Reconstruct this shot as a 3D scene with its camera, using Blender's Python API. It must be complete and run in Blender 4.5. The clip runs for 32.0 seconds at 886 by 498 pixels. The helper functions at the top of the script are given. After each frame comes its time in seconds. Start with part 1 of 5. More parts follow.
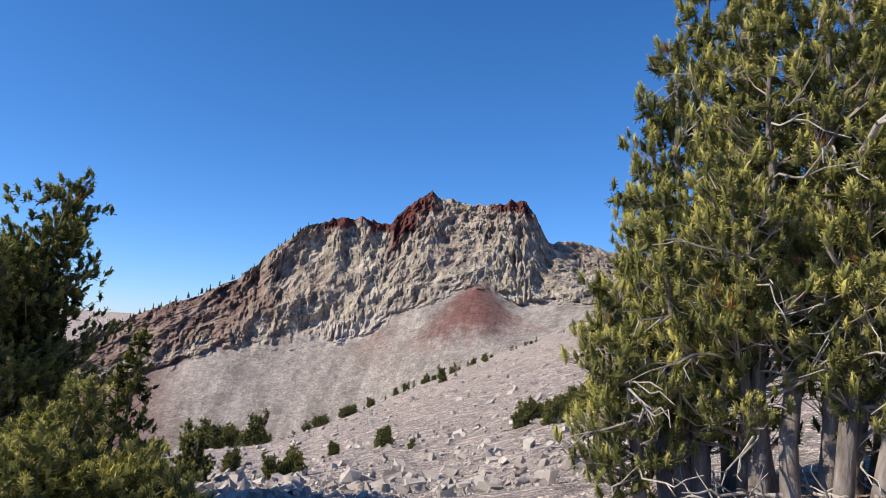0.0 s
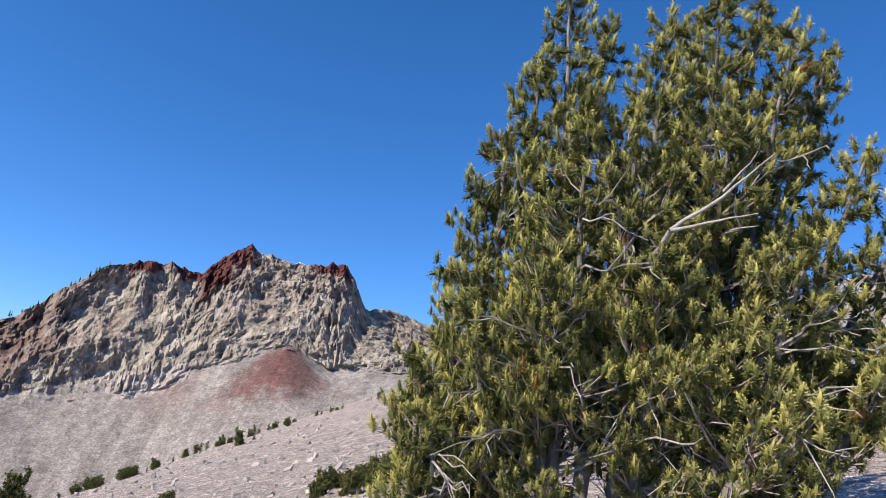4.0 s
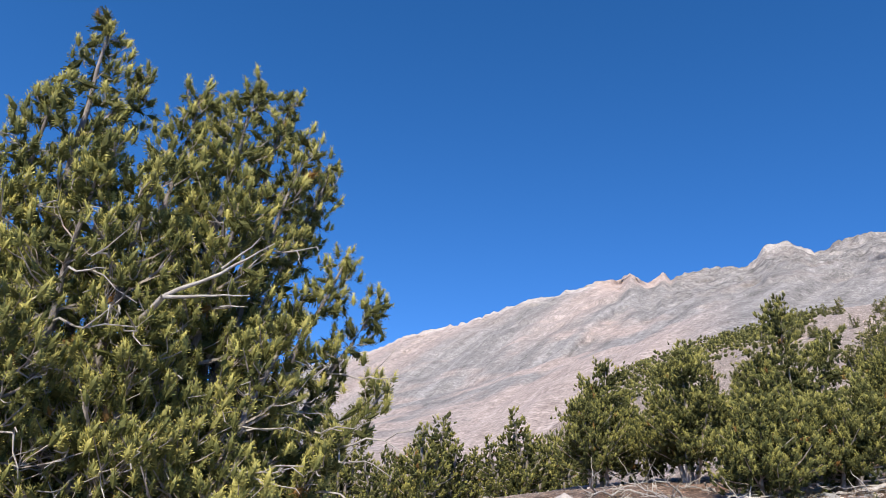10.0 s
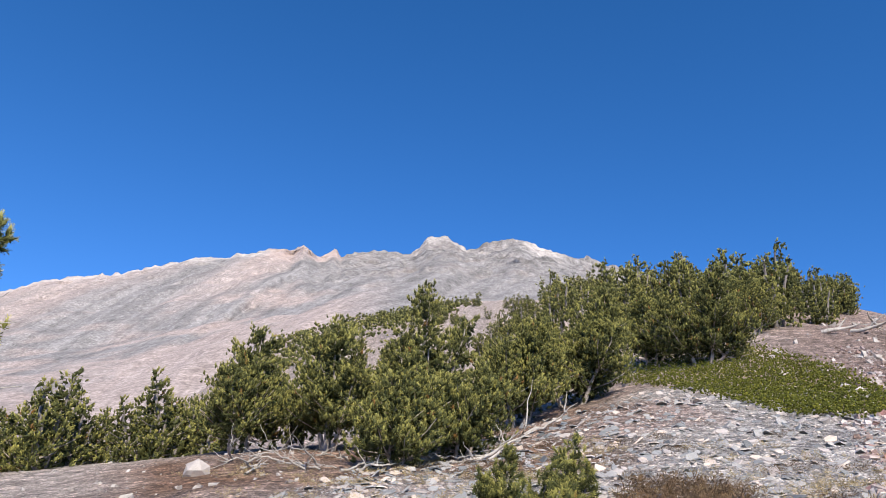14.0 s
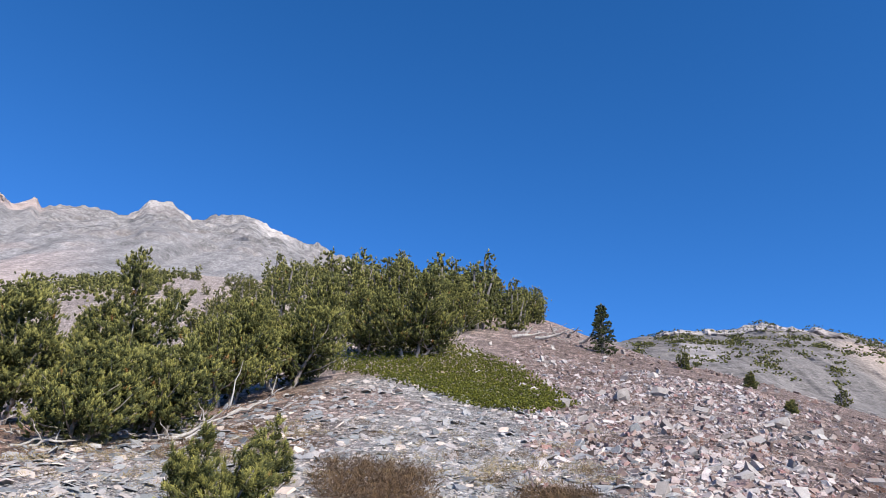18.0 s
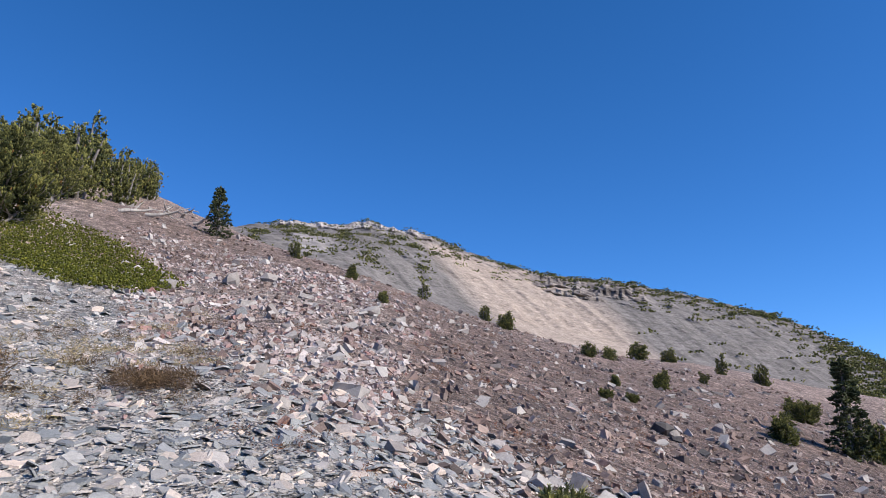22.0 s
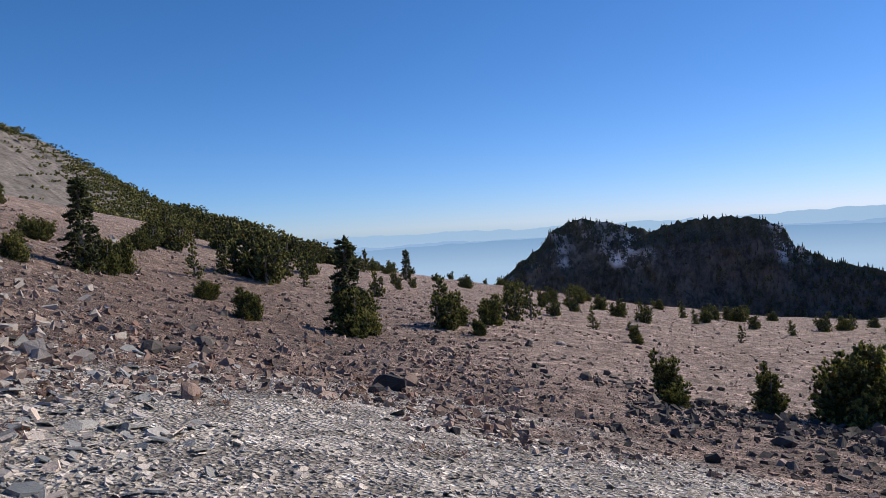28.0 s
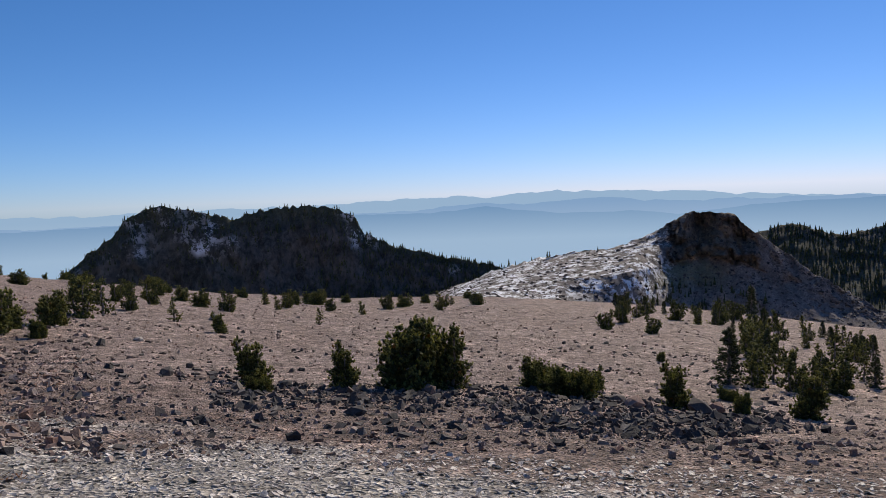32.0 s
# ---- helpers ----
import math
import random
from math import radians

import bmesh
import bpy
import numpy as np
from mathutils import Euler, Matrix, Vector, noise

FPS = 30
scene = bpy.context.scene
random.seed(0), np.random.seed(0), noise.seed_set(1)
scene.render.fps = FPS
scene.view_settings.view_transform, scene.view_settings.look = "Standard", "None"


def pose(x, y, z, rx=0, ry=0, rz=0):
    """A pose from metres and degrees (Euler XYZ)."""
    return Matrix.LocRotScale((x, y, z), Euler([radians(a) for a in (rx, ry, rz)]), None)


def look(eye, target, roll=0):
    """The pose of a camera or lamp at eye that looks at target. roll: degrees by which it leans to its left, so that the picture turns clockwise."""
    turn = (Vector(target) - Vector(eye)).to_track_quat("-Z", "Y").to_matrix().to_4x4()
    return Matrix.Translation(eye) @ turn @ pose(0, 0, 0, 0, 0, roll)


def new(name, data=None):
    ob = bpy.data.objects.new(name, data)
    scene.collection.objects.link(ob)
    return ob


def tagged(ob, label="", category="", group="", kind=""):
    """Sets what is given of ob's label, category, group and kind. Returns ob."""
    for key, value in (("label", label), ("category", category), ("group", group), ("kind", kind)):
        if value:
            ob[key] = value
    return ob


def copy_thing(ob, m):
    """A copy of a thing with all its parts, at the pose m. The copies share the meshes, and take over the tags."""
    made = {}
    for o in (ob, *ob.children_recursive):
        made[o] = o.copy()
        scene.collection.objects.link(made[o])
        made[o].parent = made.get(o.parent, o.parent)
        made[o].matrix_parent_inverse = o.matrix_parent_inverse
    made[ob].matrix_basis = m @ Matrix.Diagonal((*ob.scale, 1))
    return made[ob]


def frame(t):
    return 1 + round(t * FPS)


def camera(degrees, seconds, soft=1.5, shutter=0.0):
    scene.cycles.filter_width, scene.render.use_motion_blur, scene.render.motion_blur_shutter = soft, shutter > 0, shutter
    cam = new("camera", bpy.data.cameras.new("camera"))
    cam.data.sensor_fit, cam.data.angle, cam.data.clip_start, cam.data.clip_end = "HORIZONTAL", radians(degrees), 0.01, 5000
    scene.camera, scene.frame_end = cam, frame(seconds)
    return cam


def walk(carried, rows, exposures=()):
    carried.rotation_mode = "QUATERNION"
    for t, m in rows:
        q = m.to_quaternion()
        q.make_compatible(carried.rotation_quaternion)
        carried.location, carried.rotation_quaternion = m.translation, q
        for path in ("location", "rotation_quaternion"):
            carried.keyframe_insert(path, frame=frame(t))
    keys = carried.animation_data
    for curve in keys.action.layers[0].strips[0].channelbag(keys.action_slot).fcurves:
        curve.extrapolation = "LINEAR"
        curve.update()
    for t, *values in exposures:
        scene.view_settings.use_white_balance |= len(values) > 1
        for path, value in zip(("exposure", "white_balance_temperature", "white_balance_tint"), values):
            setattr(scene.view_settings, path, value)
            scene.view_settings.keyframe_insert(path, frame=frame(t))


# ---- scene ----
cam = camera(63.47, 32.0, soft=0.6)
# seconds, place, tilt, lean, heading
PATH = [
    (0, 0.042, 0.025, 1.600, 96.67, -3.73, 17.10),
    (0.5, -0.007, 0.056, 1.579, 97.10, -3.85, 15.94),
    (1, -0.020, 0.068, 1.579, 97.48, -4.26, 14.55),
    (1.5, -0.016, 0.065, 1.591, 97.82, -4.85, 13.00),
    (2, -0.013, 0.054, 1.611, 98.25, -5.45, 11.34),
    (2.5, 0.013, 0.037, 1.629, 98.90, -6.03, 9.55),
    (4.5, -0.022, 0.065, 1.584, 105.35, -7.44, -2.04),
    (5, -0.068, 0.073, 1.585, 107.34, -7.42, -6.70),
    (5.5, -0.176, 0.109, 1.569, 108.86, -7.40, -11.48),
    (6, -0.233, 0.117, 1.570, 110.01, -7.17, -15.92),
    (6.5, -0.243, 0.114, 1.567, 110.81, -6.93, -19.79),
    (7, -0.240, 0.106, 1.576, 111.53, -6.72, -23.01),
    (7.5, -0.240, 0.107, 1.584, 112.18, -6.67, -25.87),
    (8, -0.233, 0.109, 1.593, 112.80, -6.68, -28.62),
    (8.5, -0.188, 0.089, 1.602, 113.37, -6.51, -31.29),
    (9, -0.134, 0.061, 1.605, 113.69, -6.38, -33.94),
    (9.5, -0.089, 0.043, 1.604, 113.83, -6.19, -36.52),
    (10, -0.059, 0.039, 1.605, 113.71, -5.96, -39.05),
    (10.5, -0.004, 0.033, 1.616, 113.52, -5.78, -41.68),
    (11, 0.046, 0.020, 1.635, 113.40, -5.52, -44.49),
    (11.5, 0.105, 0.003, 1.650, 113.47, -5.00, -47.57),
    (12, 0.158, -0.015, 1.665, 113.62, -4.43, -50.99),
    (12.5, 0.204, -0.015, 1.676, 113.74, -3.88, -54.70),
    (13, 0.215, 0.017, 1.671, 113.77, -3.73, -58.60),
    (13.5, 0.210, 0.067, 1.670, 113.69, -3.61, -62.35),
    (14, 0.197, 0.112, 1.665, 113.51, -3.71, -65.93),
    (14.5, 0.175, 0.127, 1.659, 113.28, -3.76, -69.22),
    (16.5, -0.012, 0.056, 1.605, 113.41, -3.12, -80.79),
    (17, -0.035, 0.034, 1.593, 113.56, -2.83, -83.54),
    (17.5, -0.031, 0.016, 1.592, 113.61, -2.47, -86.14),
    (18, -0.007, 0.000, 1.593, 113.54, -2.24, -88.54),
    (18.5, 0.027, -0.011, 1.599, 113.32, -1.77, -90.82),
    (19, 0.063, -0.015, 1.607, 112.87, -1.54, -93.23),
    (19.5, 0.095, -0.029, 1.612, 112.26, -1.28, -96.06),
    (20, 0.120, -0.041, 1.617, 111.38, -0.96, -99.54),
    (20.5, 0.135, -0.041, 1.617, 110.19, -0.53, -103.66),
    (21, 0.139, -0.028, 1.617, 108.68, 0.02, -108.39),
    (21.5, 0.132, -0.023, 1.622, 106.84, 0.53, -113.58),
    (22, 0.113, -0.021, 1.627, 104.78, 1.10, -118.70),
    (22.5, 0.102, -0.020, 1.625, 102.72, 1.58, -123.36),
    (23, 0.098, -0.022, 1.615, 100.77, 2.13, -127.34),
    (23.5, 0.084, -0.025, 1.605, 98.96, 2.66, -130.86),
    (24, 0.051, -0.036, 1.596, 97.35, 3.09, -134.22),
    (24.5, 0.020, -0.059, 1.588, 95.97, 3.41, -137.86),
    (26.5, -0.011, -0.112, 1.571, 91.29, 4.11, -157.10),
    (27, -0.010, -0.107, 1.575, 90.05, 3.99, -162.55),
    (27.5, -0.007, -0.090, 1.576, 88.97, 3.65, -168.14),
    (28, -0.007, -0.080, 1.572, 88.17, 3.15, -174.16),
    (28.5, -0.009, -0.084, 1.571, 87.48, 2.48, -180.64),
    (29, -0.016, -0.092, 1.570, 86.82, 1.94, -187.23),
    (29.5, -0.027, -0.090, 1.562, 86.18, 1.67, -193.08),
    (30, -0.045, -0.074, 1.563, 85.64, 1.71, -197.71),
    (30.5, -0.054, -0.053, 1.571, 85.33, 1.91, -201.15),
    (31, -0.053, -0.043, 1.578, 85.28, 2.11, -203.57),
    (31.5, -0.040, -0.044, 1.577, 85.47, 2.17, -205.38),
    (32, -0.026, -0.050, 1.576, 85.70, 2.16, -206.64),
]
walk(cam, [(r[0], pose(*r[1:])) for r in PATH],
     exposures=((0, 0.35, 6850, 10), (4, 0.45, 6600, 10), (9, 0.48, 6500, 10), (14, 0.5, 6450, 10), (20, 0.36, 6100, 10), (22, 0.25, 6250, 10), (24, 0.15, 6600, 10), (27, -0.02, 6900, 10), (29, -0.22, 7050, 10), (32, -0.34, 7150, 10)))

# ---- light: high autumn sun, deep mountain sky ----
SUN_AZ, SUN_EL = 125.0, 38.0
world = bpy.data.worlds.new("mountain_sky")
scene.world = world
world.use_nodes = True
wn = world.node_tree.nodes
sky = wn.new("ShaderNodeTexSky")
sky.sky_type = "NISHITA"
sky.sun_disc = False
sky.sun_elevation, sky.sun_rotation = radians(SUN_EL), radians(-SUN_AZ)
sky.altitude, sky.air_density, sky.dust_density, sky.ozone_density = 2400, 1.0, 0.12, 2.0
# deep blue overhead, whiter towards the horizon
parts, whole = wn.new("ShaderNodeSeparateColor"), wn.new("ShaderNodeCombineColor")
world.node_tree.links.new(sky.outputs[0], parts.inputs[0])
for k, (gain, power) in enumerate(((0.52, 1.29), (1.34, 0.97), (2.22, 0.97))):
    lift, scale = wn.new("ShaderNodeMath"), wn.new("ShaderNodeMath")
    lift.operation, scale.operation = "POWER", "MULTIPLY"
    lift.inputs[1].default_value, scale.inputs[1].default_value = power, gain
    world.node_tree.links.new(parts.outputs[k], lift.inputs[0])
    world.node_tree.links.new(lift.outputs[0], scale.inputs[0])
    world.node_tree.links.new(scale.outputs[0], whole.inputs[k])
world.node_tree.links.new(whole.outputs[0], wn["Background"].inputs[0])
wn["Background"].inputs[1].default_value = 0.066
sun_data = bpy.data.lights.new("sun", "SUN")
sun_data.energy, sun_data.angle, sun_data.color = 5.0, radians(0.53), (1.0, 0.9, 0.74)
sun = new("sun", sun_data)
sa, se = radians(SUN_AZ), radians(SUN_EL)
SUN_DIR = Vector((-math.sin(sa) * math.cos(se), math.cos(sa) * math.cos(se), math.sin(se)))
sun.matrix_world = look(SUN_DIR * 100, (0, 0, 0))

# ---- materials ----
class Nodes:
    """A short way to write node materials."""

    def __init__(self, name, rough=0.9, spec=0.2):
        self.mat = bpy.data.materials.new(name)
        self.mat.use_nodes = True
        self.tree = self.mat.node_tree
        self.bsdf = self.tree.nodes["Principled BSDF"]
        self.out = self.tree.nodes["Material Output"]
        self.bsdf.inputs["Roughness"].default_value = rough
        self.bsdf.inputs["Specular IOR Level"].default_value = spec

    def put(self, socket, value):
        if isinstance(value, bpy.types.NodeSocket):
            self.tree.links.new(value, socket)
        elif isinstance(value, tuple) and len(value) == 3 and len(socket.default_value) == 4:
            socket.default_value = (*value, 1.0)
        else:
            socket.default_value = value

    def node(self, kind, **sets):
        n = self.tree.nodes.new(kind)
        for k, v in sets.items():
            setattr(n, k, v)
        return n

    def place(self, scale=(1, 1, 1), attr=""):
        if attr:
            src = self.node("ShaderNodeAttribute", attribute_name=attr).outputs["Vector"]
        else:
            src = self.node("ShaderNodeNewGeometry").outputs["Position"]
        if scale == (1, 1, 1):
            return src
        m = self.node("ShaderNodeVectorMath", operation="MULTIPLY")
        self.put(m.inputs[0], src)
        m.inputs[1].default_value = scale
        return m.outputs[0]

    def noise(self, scale, detail=4, rough=0.6, vec=None, warp=0.0):
        n = self.node("ShaderNodeTexNoise")
        n.inputs["Scale"].default_value, n.inputs["Detail"].default_value = scale, detail
        n.inputs["Roughness"].default_value, n.inputs["Distortion"].default_value = rough, warp
        self.put(n.inputs["Vector"], vec if vec is not None else self.place())
        return n.outputs["Fac"]

    def cells(self, scale, vec=None, feature="F1", out="Distance"):
        n = self.node("ShaderNodeTexVoronoi", feature=feature)
        n.inputs["Scale"].default_value = scale
        self.put(n.inputs["Vector"], vec if vec is not None else self.place())
        return n.outputs[out]

    def attr(self, name):
        return self.node("ShaderNodeAttribute", attribute_name=name).outputs["Fac"]

    def ramp(self, fac, *stops):
        n = self.node("ShaderNodeValToRGB")
        self.put(n.inputs["Fac"], fac)
        e = n.color_ramp.elements
        while len(e) < len(stops):
            e.new(0.5)
        for el, (p, c) in zip(e, stops):
            el.position = p
            el.color = (*c, 1) if isinstance(c, tuple) else (c, c, c, 1)
        return n.outputs["Color"]

    def mix(self, fac, a, b, blend="MIX"):
        n = self.node("ShaderNodeMix", data_type="RGBA", blend_type=blend)
        self.put(n.inputs[0], fac)
        self.put(n.inputs[6], a)
        self.put(n.inputs[7], b)
        return n.outputs[2]

    def math(self, op, a, b=0.0, clamp=False):
        n = self.node("ShaderNodeMath", operation=op, use_clamp=clamp)
        self.put(n.inputs[0], a)
        self.put(n.inputs[1], b)
        return n.outputs[0]

    def random(self):
        return self.node("ShaderNodeObjectInfo").outputs["Random"]

    def island(self):
        return self.node("ShaderNodeNewGeometry").outputs["Random Per Island"]

    def bump(self, height, strength=0.5, distance=0.1):
        n = self.node("ShaderNodeBump")
        n.inputs["Strength"].default_value, n.inputs["Distance"].default_value = strength, distance
        self.put(n.inputs["Height"], height)
        self.put(self.bsdf.inputs["Normal"], n.outputs[0])

    def color(self, c):
        self.put(self.bsdf.inputs["Base Color"], c)
        return self


def speckle(c, k=0.25):
    """A colour and its darker and lighter neighbours."""
    return tuple(v * (1 - k) for v in c), tuple(min(1, v * (1 + k)) for v in c)


def ground_material():
    n = Nodes("stony_ground", 0.85, 0.25)
    big, mid, fine = n.noise(0.12, 5), n.noise(1.3, 6, 0.7), n.noise(14, 5, 0.75)
    chip, block = n.node("ShaderNodeSeparateColor"), n.node("ShaderNodeSeparateColor")
    n.put(chip.inputs[0], n.cells(20, out="Color"))
    n.put(block.inputs[0], n.cells(4.5, out="Color"))
    rock = n.node("ShaderNodeSeparateColor")
    n.put(rock.inputs[0], n.cells(1.3, out="Color"))
    far = n.node("ShaderNodeSeparateColor")
    n.put(far.inputs[0], n.cells(0.3, out="Color"))
    rnd = n.mix(0.4, chip.outputs[0], n.mix(0.4, block.outputs[1], n.mix(0.35, rock.outputs[0], far.outputs[1])))
    slate = n.ramp(rnd, (0.1, (0.163, 0.145, 0.133)), (0.45, (0.279, 0.259, 0.243)), (0.7, (0.408, 0.378, 0.351)), (0.9, (0.571, 0.523, 0.482)))
    brown = n.ramp(n.mix(0.45, mid, rnd), (0.3, (0.056, 0.038, 0.032)), (0.5, (0.155, 0.106, 0.087)), (0.72, (0.248, 0.179, 0.151)), (0.9, (0.471, 0.389, 0.343)))
    grit = n.ramp(n.mix(0.4, mid, rnd), (0.25, (0.17, 0.124, 0.106)), (0.55, (0.293, 0.219, 0.189)), (0.9, (0.524, 0.422, 0.373)))
    pale = n.ramp(n.mix(0.45, mid, rnd), (0.25, (0.227, 0.185, 0.164)), (0.55, (0.391, 0.33, 0.294)), (0.85, (0.589, 0.517, 0.465)))
    litter = n.ramp(n.mix(0.5, fine, rnd), (0.3, (0.09, 0.05, 0.033)), (0.6, (0.2, 0.115, 0.07)), (0.9, (0.33, 0.24, 0.16)))
    c = n.mix(n.attr("slate"), grit, slate)
    c = n.mix(n.attr("brown"), c, brown)
    c = n.mix(n.attr("pale"), c, pale)
    c = n.mix(n.attr("litter"), c, litter)
    c = n.mix(n.ramp(big, (0.35, 0.0), (0.7, 0.35)), c, n.mix(0.5, c, (0.3, 0.26, 0.24)))
    c = n.mix(n.math("SUBTRACT", 0.85, n.math("MULTIPLY", n.attr("slate"), 0.5)), c, n.ramp(fine, (0.36, 0.4), (0.66, 1.6)), "MULTIPLY")
    for pick, k in ((chip.outputs[1], 0.5), (block.outputs[2], 0.6), (rock.outputs[1], 0.4)):
        c = n.mix(k, c, n.ramp(pick, (0.0, 0.5), (0.5, 1.05), (0.85, 1.5), (1.0, 2.2)), "MULTIPLY")
    c = n.mix(0.5, c, n.ramp(n.noise(3.5, 5, 0.75), (0.38, 0.55), (0.62, 1.3)), "MULTIPLY")
    n.color(c)
    h = n.math("ADD", n.math("MULTIPLY", fine, 0.5), n.math("ADD", n.math("ADD", n.cells(20), n.cells(4.5)), n.math("MULTIPLY", mid, 1.2)))
    n.bump(h, 1.0, 0.07)
    return n.mat


def stone_material(name, colors, rough=0.85):
    """Loose stones: a tone for each stone, grain and lichen on it."""
    n = Nodes(name, rough, 0.4 if rough < 0.6 else 0.2)
    pick = n.math("FRACT", n.math("ADD", n.random(), n.island()))
    stops = [(i / max(1, len(colors) - 1), c) for i, c in enumerate(colors)]
    c = n.ramp(pick, *stops)
    c = n.mix(0.5, c, n.ramp(n.noise(7, 5, 0.7), (0.3, 0.6), (0.7, 1.2)), "MULTIPLY")
    c = n.mix(0.4, c, n.ramp(n.noise(60, 3), (0.3, 0.6), (0.7, 1.25)), "MULTIPLY")
    n.color(c)
    n.bump(n.noise(22, 6, 0.7), 0.5, 0.04)
    return n.mat


def bark_material(name, dark, lightc):
    n = Nodes(name, 0.9)
    v = n.place((9, 9, 2.2))
    c = n.ramp(n.noise(1.0, 6, 0.7, v), (0.3, dark), (0.62, lightc), (0.8, tuple(min(1, x * 1.5) for x in lightc)))
    c = n.mix(0.4, c, n.ramp(n.noise(2.0), (0.3, 0.5), (0.7, 1.2)), "MULTIPLY")
    n.color(c)
    n.bump(n.noise(2.0, 6, 0.7, v), 0.8, 0.03)
    return n.mat


def needle_material(name, young, old_shaded, dry=(0.22, 0.12, 0.04), glow=0.2):
    n = Nodes(name, 0.6, 0.12)
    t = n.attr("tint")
    # low tints serve older needles and shade painted inside crowns and tufts
    c = n.ramp(t, (0.0, tuple(v * 0.7 for v in old_shaded)), (0.45, old_shaded), (0.9, young), (0.985, young), (1.0, dry))
    c = n.mix(0.5, c, n.ramp(n.island(), (0.0, 0.65), (1.0, 1.35)), "MULTIPLY")
    n.color(c)
    thin = n.node("ShaderNodeBsdfTranslucent")
    n.put(thin.inputs["Color"], n.mix(1.0, c, (1.3, 1.4, 0.6), "MULTIPLY"))
    m = n.node("ShaderNodeMixShader")
    m.inputs[0].default_value = glow
    n.tree.links.new(n.bsdf.outputs[0], m.inputs[1])
    n.tree.links.new(thin.outputs[0], m.inputs[2])
    n.tree.links.new(m.outputs[0], n.out.inputs["Surface"])
    return n.mat


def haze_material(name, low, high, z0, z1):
    """Distance seen through the air: glows evenly, haze painted in, paler towards its foot."""
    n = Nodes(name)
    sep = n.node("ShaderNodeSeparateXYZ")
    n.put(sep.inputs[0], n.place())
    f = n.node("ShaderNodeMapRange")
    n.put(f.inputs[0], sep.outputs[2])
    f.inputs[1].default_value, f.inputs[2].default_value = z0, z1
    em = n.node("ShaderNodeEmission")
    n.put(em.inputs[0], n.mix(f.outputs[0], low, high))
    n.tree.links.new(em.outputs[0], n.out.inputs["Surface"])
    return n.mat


GROUND = ground_material()
SLATE = stone_material("slate_slabs", [(0.133, 0.14, 0.144), (0.265, 0.273, 0.272), (0.358, 0.356, 0.348), (0.199, 0.205, 0.209), (0.451, 0.429, 0.41), (0.292, 0.296, 0.295), (0.597, 0.52, 0.473), (0.265, 0.265, 0.265), (0.796, 0.65, 0.542), (0.345, 0.312, 0.296)], 0.42)
PINKROCK = stone_material("pale_pink_blocks", [(0.335, 0.247, 0.225), (0.538, 0.448, 0.417), (0.239, 0.161, 0.147), (0.478, 0.443, 0.423), (0.646, 0.564, 0.53), (0.287, 0.265, 0.259), (0.407, 0.23, 0.203)], 0.6)
CHIPS = stone_material("pale_path_chips", [(0.34, 0.303, 0.277), (0.567, 0.512, 0.469), (0.793, 0.726, 0.672), (0.431, 0.363, 0.32), (0.657, 0.583, 0.533)], 0.45)
REDROCK = stone_material("red_brown_stones", [(0.105, 0.085, 0.079), (0.21, 0.144, 0.121), (0.315, 0.231, 0.2), (0.184, 0.138, 0.121), (0.459, 0.375, 0.333), (0.263, 0.156, 0.127)])
DARKROCK = stone_material("dark_lava_stones", [(0.045, 0.045, 0.048), (0.085, 0.08, 0.08), (0.12, 0.105, 0.1), (0.07, 0.065, 0.068), (0.2, 0.18, 0.17)])
PALEROCK = stone_material("pale_stones", [(0.3, 0.27, 0.25), (0.42, 0.38, 0.35), (0.5, 0.46, 0.43), (0.24, 0.21, 0.2)])
BARK = bark_material("grey_pine_bark", (0.1, 0.085, 0.078), (0.29, 0.26, 0.245))
DEADWOOD = bark_material("bleached_dead_wood", (0.26, 0.235, 0.21), (0.5, 0.465, 0.43))
TWIG = bark_material("pale_twig_bark", (0.2, 0.165, 0.14), (0.42, 0.37, 0.33))
NEEDLES = needle_material("pine_needles", (0.54, 0.49, 0.155), (0.13, 0.136, 0.045), glow=0.13)
NEEDLES_MID = needle_material("olive_pine_needles", (0.37, 0.345, 0.1), (0.085, 0.092, 0.033), glow=0.1)
NEEDLES_FAR = needle_material("dark_pine_needles", (0.33, 0.31, 0.1), (0.105, 0.112, 0.045), glow=0.3)
FIR = needle_material("fir_needles", (0.14, 0.15, 0.06), (0.055, 0.066, 0.033), glow=0.15)
MAT_GREEN = needle_material("low_green_shrub", (0.25, 0.245, 0.035), (0.115, 0.125, 0.024))
HEATH = needle_material("dry_brown_shrub", (0.2, 0.13, 0.075), (0.12, 0.08, 0.055))
STRAW = needle_material("dry_grass", (0.5, 0.4, 0.24), (0.32, 0.24, 0.13))
REDSTEM = needle_material("red_dry_stems", (0.3, 0.1, 0.05), (0.18, 0.09, 0.05))

# ---- the lie of the land ----
TAU = 2 * math.pi
EYE = 1.6
RADII = (3, 6, 10, 15, 22, 32, 48, 75, 120, 180, 300)
SPOKES = {}


def spoke(az, *slope):
    """Degrees by which the ground lies above or below eye level along one heading, at RADII metres."""
    SPOKES[az % 360] = slope


